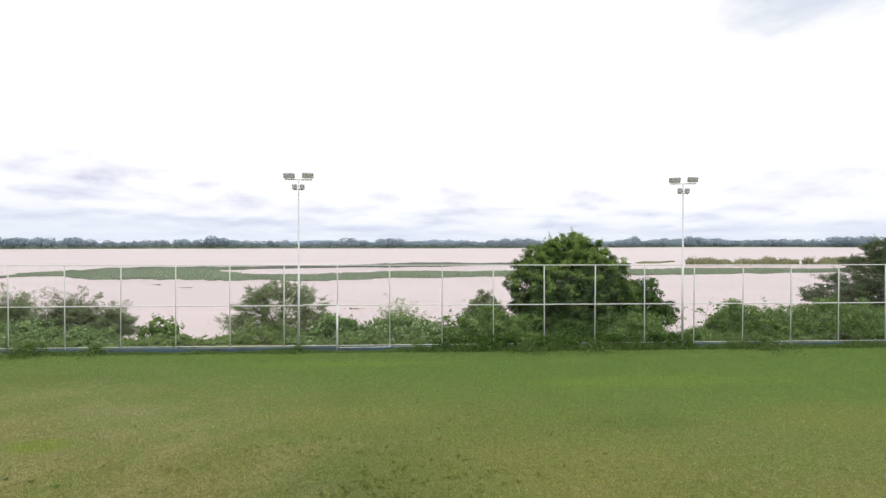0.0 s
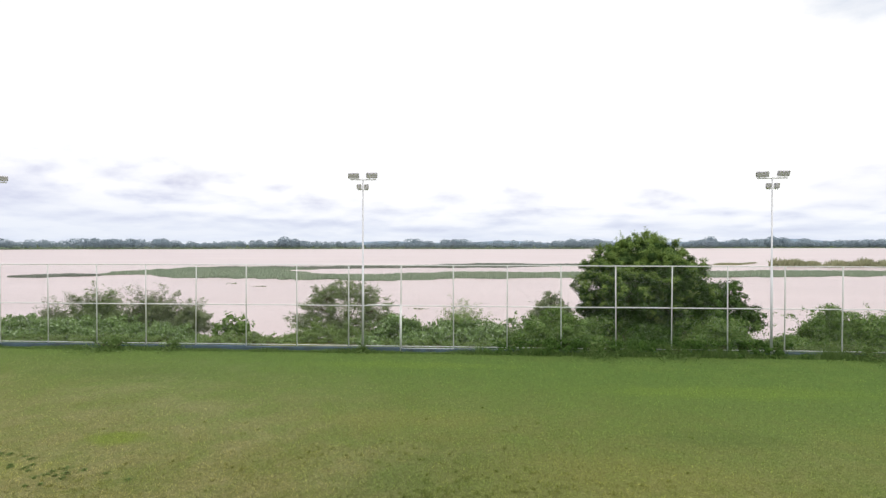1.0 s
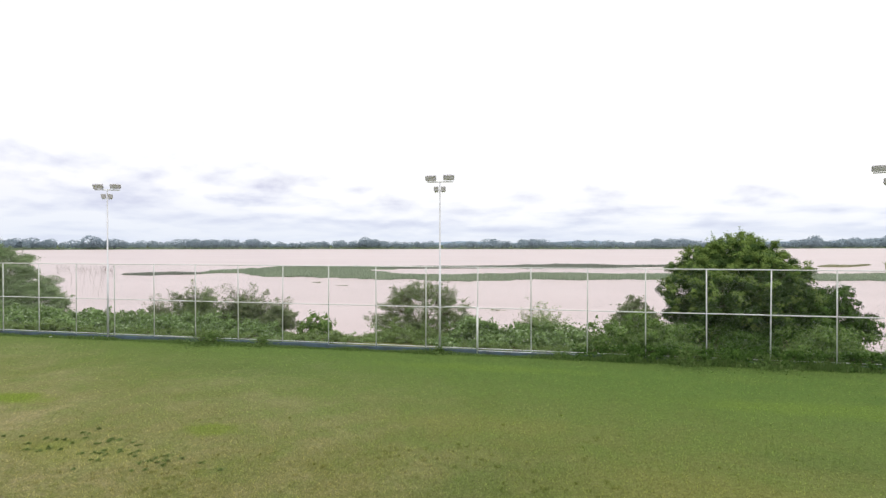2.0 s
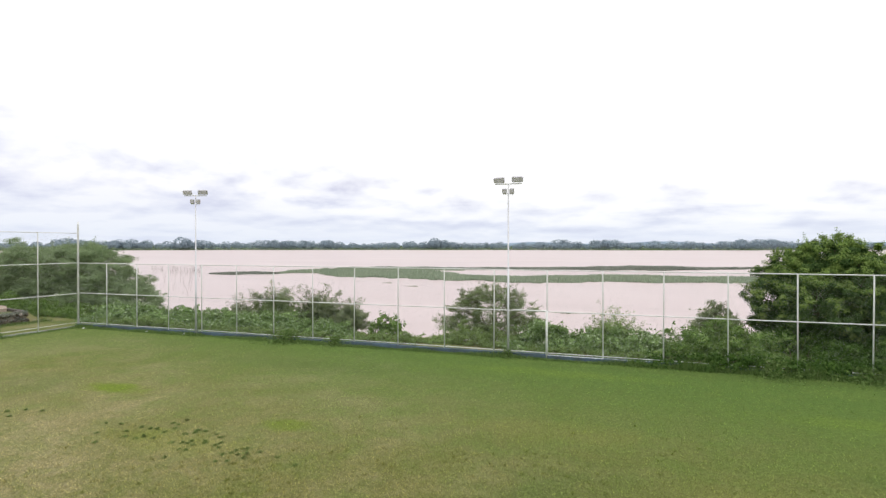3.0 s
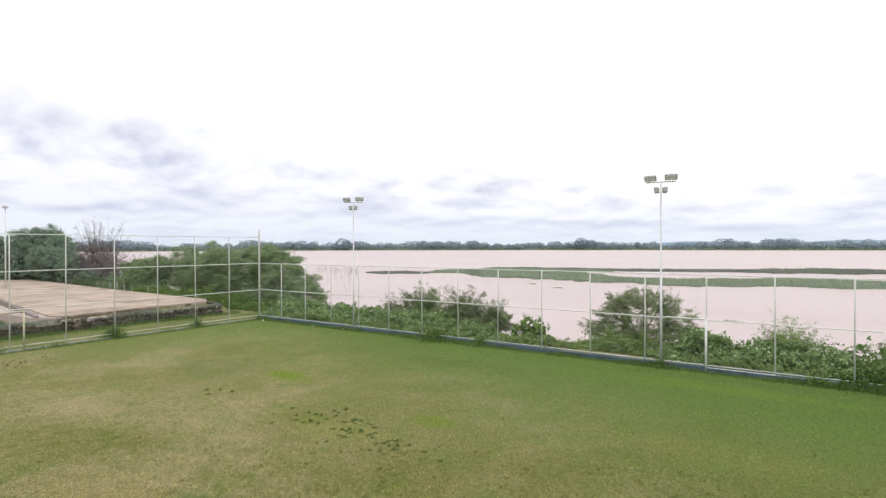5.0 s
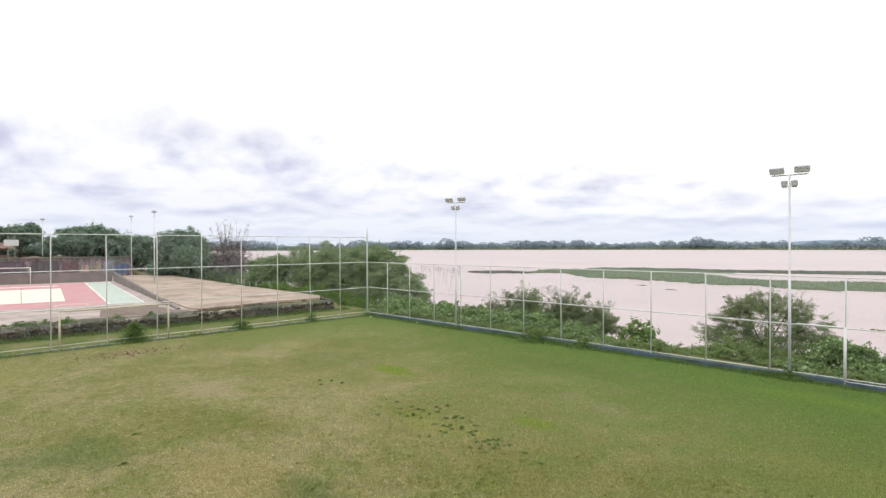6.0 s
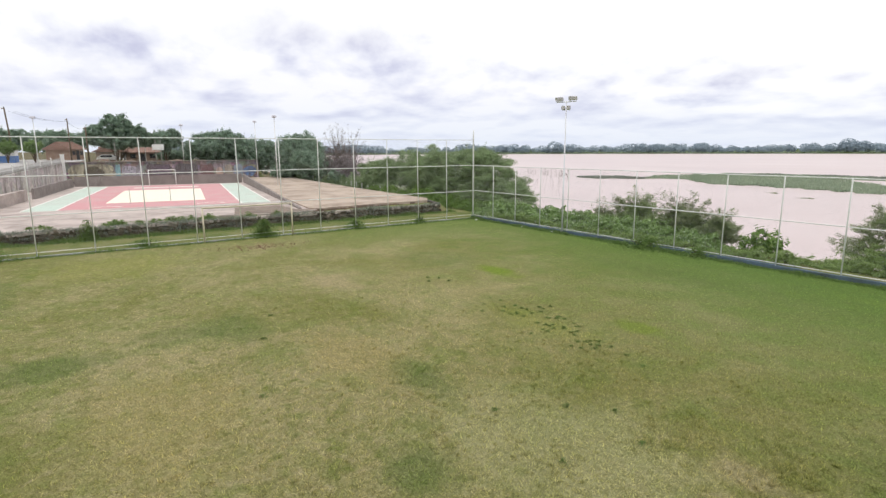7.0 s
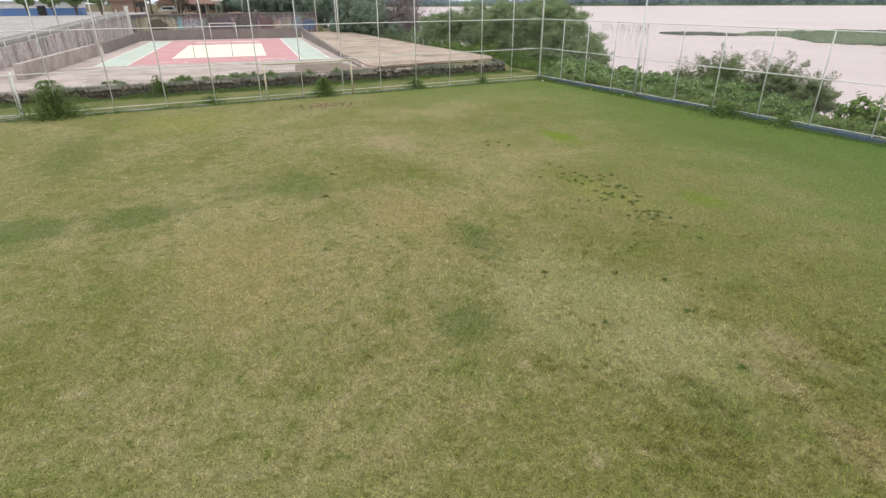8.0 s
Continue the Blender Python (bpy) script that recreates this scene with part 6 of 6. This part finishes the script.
island("river_grass", "low bar of flooded brownish grass at the island's end", [(-101, 111.2, -103.2, 113.5), (-93.7, 109.8, -102.9, 120.5), (-89.4, 113.2, -99.4, 125.8), (-85.8, 118, -88.5, 121.7)], 7000, 0.5, REED_BROWN, 84, 0.4)
island("river_grass", "thin strip of flooded grass further out in the river",
       [(-85.8, 158.3, -86.9, 160.3), (-67.7, 159, -72, 169), (-44.4, 157, -49, 171), (-16.3, 166.8, -18.4, 186), (-5.2, 164, -6.4, 197), (3.6, 166, 4.6, 208), (17, 176, 19.8, 200), (31.4, 186, 34.2, 202), (44, 196, 46, 203)],
       34000, 0.55, REED_BROWN, 82, 0.4)
island("river_grass", "small brownish bar of flooded grass", [(86, 200, 87, 203), (86, 196, 97, 219), (94, 199, 102, 215), (108, 217, 112, 223)], 5000, 0.5, REED_DRY, 85, 0.5)
island("reeds", "yellowish reeds standing in the river", [(96.5, 183, 99, 188), (100, 181, 109, 197), (112, 180.5, 126, 202), (116.5, 179, 133, 202), (132, 183, 147, 203), (140, 188, 148, 198)], 7000, 2.0, REED_DRY, 83, 0.7)
island("reeds", "yellowish reeds standing in the river", [(142.5, 188, 146.8, 193), (144.3, 180, 169, 210), (154.5, 182, 185, 217), (171.8, 187, 214, 233)], 9000, 2.0, REED_DRY, 86, 0.7)
rg = random.Random(15)
for k in range(11):
    x, y = rg.uniform(-60, 45), rg.uniform(48, 95)
    nr = np.random.default_rng(500 + k)
    n = 34
    c = np.stack([nr.normal(size=n) * 0.45, nr.normal(size=n) * 0.18, np.abs(nr.normal(size=n)) * 0.06], 1)
    drift = thing("driftweed", x, y, WATER_Z, "small dark raft of floating water weed", "water weed", "floating weed", rg.uniform(-10, 10))
    tagged(part("foliage", quads("foliage", leaf_quads(nr, c, 0.28, 1.6), LEAF_BROWN), drift), "", "", "", "stuff")
boat = thing("boat", 78, 1090, WATER_Z, "long low pale boat moored by the far bank", "boat", "", 4)
hull = Geo().add([(-9, 0, 0.9), (-7, -1.3, 0.8), (7, -1.3, 0.8), (9, 0, 1.0), (7, 1.3, 0.8), (-7, 1.3, 0.8), (-7.5, 0, -0.2), (-6, -0.9, -0.2), (6, -0.9, -0.2), (7.5, 0, -0.2), (6, 0.9, -0.2), (-6, 0.9, -0.2)],
                 [(0, 1, 2, 3, 4, 5)] + [(i, 6 + i, 6 + (i + 1) % 6, (i + 1) % 6) for i in range(6)])
part("hull", hull.mesh("hull", WHITE_PAINT), boat)
part("cabin", Geo().box(-4, -0.9, 0.8, 3, 0.9, 2.3).mesh("cabin", WHITE_PAINT, False, 0.05), boat)
part("canopy", Geo().box(-5, -1.2, 2.3, 4, 1.2, 2.42).mesh("canopy", POLE_CONC), boat)

# ---- woods on the far bank ----
nr = np.random.default_rng(90)
TREES = 1150
ang = np.radians(nr.uniform(-52, 88, TREES))
row = nr.uniform(0, 1, TREES) ** 1.6
far = shore(-ang) / SHORE
rad = (SHORE + 14 + row * 70 + 10 * np.sin(ang * 9)) * far
hgt = (7.0 + 7.5 * nr.uniform(0, 1, TREES) ** 1.8 + 4 * row) * (1 + 0.16 * np.sin(ang * 23) + 0.10 * np.sin(ang * 61)) * 0.86 * far
tall = nr.uniform(0, 1, TREES) > 0.985
hgt = np.where(tall, hgt * 1.3, hgt)
ang[:4], rad[:4], hgt[:4] = np.radians([45.1, 44.6, 43.4, 43.0]), SHORE + 20, (19, 17, 15, 14)
PER = 230
tx, ty = np.repeat(rad * np.sin(-ang), PER), np.repeat(rad * np.cos(ang), PER)
th = np.repeat(hgt, PER)
d = nr.normal(size=(TREES * PER, 3))
d /= np.linalg.norm(d, axis=1, keepdims=True)
d *= nr.uniform(0.8, 1, (TREES * PER, 1))
cw = th * np.repeat(nr.uniform(0.5, 0.8, TREES), PER)
c = np.stack([tx + d[:, 0] * cw, ty + d[:, 1] * cw, -0.4 + th * 0.5 + d[:, 2] * th * 0.5], 1)
tagged(new("far_woods", triangles("far_woods", leaf_tris(nr, c, np.repeat(2.1 * far * np.clip(hgt / (11 * far), 0.8, 2.2), PER)[:, None], 1.2, d, 0.3), LEAF_FAR)), "continuous belt of green woods on the far bank, haze in its colour", "woods", "", "stuff")
c2 = 9000
a2 = np.radians(nr.uniform(-52, 88, c2))
r2 = (SHORE + 2 + nr.uniform(0, 14, c2) + 10 * np.sin(a2 * 9)) * shore(-a2) / SHORE
c = np.stack([r2 * np.sin(-a2), r2 * np.cos(a2), -1.6 + np.abs(nr.normal(size=c2)) * 1.5], 1)
tagged(new("far_reeds", quads("far_reeds", leaf_quads(nr, c, 2.6, 1.6), REED)), "paler low scrub along the far water's edge", "scrub", "", "stuff")

# ---- grass blades where the lawn comes near ----
nr = np.random.default_rng(91)
N = 410000
half = N // 2
bx = np.concatenate([nr.uniform(CORNER_X + 0.25, 26.0, half), nr.normal(size=half) * 7.0 - 5.0])
by = np.concatenate([nr.uniform(-9.0, FENCE_Y - 0.2, half), nr.normal(size=half) * 5.5 + 7.0])
keep = (by < FENCE_Y - 0.2) & (bx > CORNER_X + 0.25)
bx, by = bx[keep], by[keep]
n = len(bx)
L = nr.uniform(0.04, 0.10, n)
t = nr.uniform(0, 6.283, n)
lean = nr.uniform(0.8, 1.42, n)
w = nr.uniform(0.005, 0.010, n)
dx, dy = -np.sin(t) * w, np.cos(t) * w
z = np.full(n, 0.0)
tip = np.stack([bx + np.cos(t) * L * np.sin(lean), by + np.sin(t) * L * np.sin(lean), L * np.cos(lean)], 1)
tri = np.stack([np.stack([bx - dx, by - dy, z - 0.004], 1), np.stack([bx + dx, by + dy, z - 0.004], 1), tip], 1)
tagged(new("grass", triangles("grass", tri, BLADES)), "short mown grass, green mixed with straw-coloured blades", "grass", "", "stuff")

# denser tufts that stand up out of the mown sward, thickest where it is greenest
nr = np.random.default_rng(94)
count, per = 5200, 34
cx = np.concatenate([nr.normal(size=count // 2) * 3.0 - 1.8, nr.normal(size=count - count // 2) * 5.0 - 3.0])
cy = np.concatenate([nr.normal(size=count // 2) * 2.2 + 8.2, nr.normal(size=count - count // 2) * 3.0 + 7.5])
patch = np.array([noise.noise((x * 0.55, y * 0.55, 11.0)) + 0.6 * noise.noise((x * 1.7, y * 1.7, 12.0)) for x, y in zip(cx, cy)])
keep = patch > nr.uniform(-0.15, 0.45, count)
cx, cy = cx[keep], cy[keep]
count = len(cx)
r = np.repeat(nr.uniform(0.03, 0.11, count), per)
a, q = nr.uniform(0, 6.283, count * per), np.sqrt(nr.uniform(0, 1, count * per))
bx, by = np.repeat(cx, per) + np.cos(a) * q * r, np.repeat(cy, per) + np.sin(a) * q * r
L = nr.uniform(0.035, 0.085, count * per) * (1.15 - 0.5 * q)
t, lean = a + nr.normal(size=count * per) * 0.7, nr.uniform(0.2, 0.9, count * per)
dx, dy, z = -np.sin(t) * 0.006, np.cos(t) * 0.006, np.full(count * per, -0.004)
tip = np.stack([bx + np.cos(t) * L * np.sin(lean), by + np.sin(t) * L * np.sin(lean), L * np.cos(lean)], 1)
tri = np.stack([np.stack([bx - dx, by - dy, z], 1), np.stack([bx + dx, by + dy, z], 1), tip], 1)
tagged(new("grass_tufts", triangles("grass_tufts", tri, BLADES)), "small darker tufts standing up out of the mown lawn", "grass", "", "stuff")

# a few bits of litter by the kerb
for k, (x, y) in enumerate([(-27.3, 25.35), (-24.5, 25.4), (-32.2, 25.1)]):
    bm = bmesh.new()
    bmesh.ops.create_icosphere(bm, subdivisions=2, radius=0.065)
    for v in bm.verts:
        v.co *= 1 + 0.35 * noise.noise(v.co * 9 + Vector((k * 3, 0, 0)))
        v.co.z *= 0.6
    me = bpy.data.meshes.new("litter")
    bm.to_mesh(me)
    bm.free()
    me.materials.append(WHITE_PAINT)
    lit = tagged(new("litter", me), "crumpled white litter on the grass by the kerb", "litter", "litter by the kerb")
    lit.location = (x, y, 0.05)

# dry leaves blown together on the lawn before the goal
nr = np.random.default_rng(95)
c = np.stack([nr.normal(size=420) * 0.55 - 30.0, nr.normal(size=420) * 1.3 + 8.6, np.abs(nr.normal(size=420)) * 0.012 + 0.01], 1)
tagged(new("leaf_litter", quads("leaf_litter", leaf_quads(nr, c, 0.09, 1.8), LITTER)), "scattered reddish-brown dry leaves on the lawn", "leaf litter", "", "stuff")

# weeds on the slab's broken edge and a fringe of longer grass at the kerbs
rg = random.Random(31)
for k in range(34):
    y = rg.uniform(-6, 15) if k % 3 == 0 else rg.uniform(1.0, 7.5)
    weed_tuft("weeds growing on the broken slab edge", -39.1 - rg.uniform(0, 1.1), y, rg.uniform(0.3, 0.75), rg.uniform(0.15, 0.4), 420, 600 + k, "slab weeds")
nr = np.random.default_rng(92)
n1, n2, n3 = 30000, 5000, 14000
fx = np.concatenate([nr.uniform(CORNER_X + 0.2, CORNER_X + SPANS * STEP, n1), CORNER_X + 0.35 + np.abs(nr.normal(size=n2)) * 0.25, -38.45 + np.abs(nr.normal(size=n3)) * 0.5])
fy = np.concatenate([FENCE_Y - 0.16 - np.abs(nr.normal(size=n1)) * 0.22, nr.uniform(-9, FENCE_Y - 0.3, n2), nr.uniform(-9, 27, n3)])
n = n1 + n2 + n3
bunch = np.array([0.35 + 0.9 * max(0.0, 0.4 + noise.noise((x * 0.6, y * 0.6, 4.0))) for x, y in zip(fx, fy)])
L = nr.uniform(0.08, 0.26, n) * bunch * np.where(fx > 0.0, 2.4, np.where(fx < -33.0, 1.4, 1.0))
t, lean = nr.uniform(0, 6.283, n), nr.uniform(0.1, 0.7, n)
dx, dy, z = -np.sin(t) * 0.012, np.cos(t) * 0.012, np.full(n, -0.01)
tip = np.stack([fx + np.cos(t) * L * np.sin(lean), fy + np.sin(t) * L * np.sin(lean), L * np.cos(lean)], 1)
tri = np.stack([np.stack([fx - dx, fy - dy, z], 1), np.stack([fx + dx, fy + dy, z], 1), tip], 1)
tagged(new("kerb_grass", triangles("kerb_grass", tri, WEED)), "uncut darker grass along the kerbs", "grass", "", "stuff")

# dry vine hanging in the netting near the corner
vine = thing("dry_vine", CORNER_X + 3 * STEP, FENCE_Y + 0.06, 0, "dead brown vine hanging in the wire netting", "vine")
strands, rg = Geo(), random.Random(8)
for k in range(46):
    x, top, n = rg.uniform(-1.4, 2.4), 4.08 - rg.uniform(0, 0.3), 6
    ln = rg.uniform(0.12, 0.55) if k % 5 else rg.uniform(0.8, 1.9)
    drift = rg.uniform(-0.6, 0.6) * ln
    pts = [(x + drift * (i / n) ** 0.7 + 0.14 * noise.noise((k, i * 0.9, 1)), 0.04 * noise.noise((k, i, 2)), top - ln * (i / n) ** 1.3) for i in range(n + 1)]
    strands.tube(pts, [0.0028] * n + [0.001], 4, False)
    for i in range(1, n):
        a = rg.uniform(-1.0, 1.0)
        strands.tube([pts[i], (pts[i][0] + 0.22 * a, pts[i][1] + 0.02, pts[i][2] - rg.uniform(0.02, 0.2))], [0.0022, 0.001], 4, False)
tagged(part("strands", strands.mesh("strands", BARK), vine), "", "", "", "stuff")

# rough grass on the terrace edge above the painted wall, and dry grass hanging from the rubble wall
nr = np.random.default_rng(93)
n1, n2 = 26000, 20000
fx = np.concatenate([-95.8 - np.abs(nr.normal(size=n1)) * 2.2, -38.62 + nr.normal(size=n2) * 0.13])
fy = np.concatenate([nr.uniform(-2.0, 25.0, n1), nr.uniform(-9.0, 25.9, n2)])
bunch = np.array([max(0.0, 0.45 + noise.noise((x * 0.4, y * 0.5, 7.0)) + 0.5 * noise.noise((x * 1.6, y * 1.6, 9.0))) for x, y in zip(fx, fy)])
n = n1 + n2
L = np.concatenate([nr.uniform(0.25, 0.7, n1), nr.uniform(0.10, 0.34, n2)]) * bunch
z = np.concatenate([ground_z(fx[:n1], fy[:n1]), nr.choice([0.02, 0.30, 0.62, 0.70], n2) + nr.normal(size=n2) * 0.05])
t, lean = nr.uniform(0, 6.283, n), nr.uniform(0.1, 0.9, n)
wd = np.concatenate([np.full(n1, 0.05), np.full(n2, 0.014)])
dx, dy = -np.sin(t) * wd, np.cos(t) * wd
tip = np.stack([fx + np.cos(t) * L * np.sin(lean), fy + np.sin(t) * L * np.sin(lean), z + L * np.cos(lean)], 1)
tri = np.stack([np.stack([fx - dx, fy - dy, z - 0.03], 1), np.stack([fx + dx, fy + dy, z - 0.03], 1), tip], 1)
tagged(new("rough_grass", triangles("rough_grass", tri[:n1], LEAF_BROWN)), "rough olive grass on the terrace edge", "grass", "", "stuff")
tagged(new("dry_grass", triangles("dry_grass", tri[n1:], REED_BROWN)), "dry brownish grass growing out of the rubble wall", "grass", "", "stuff")
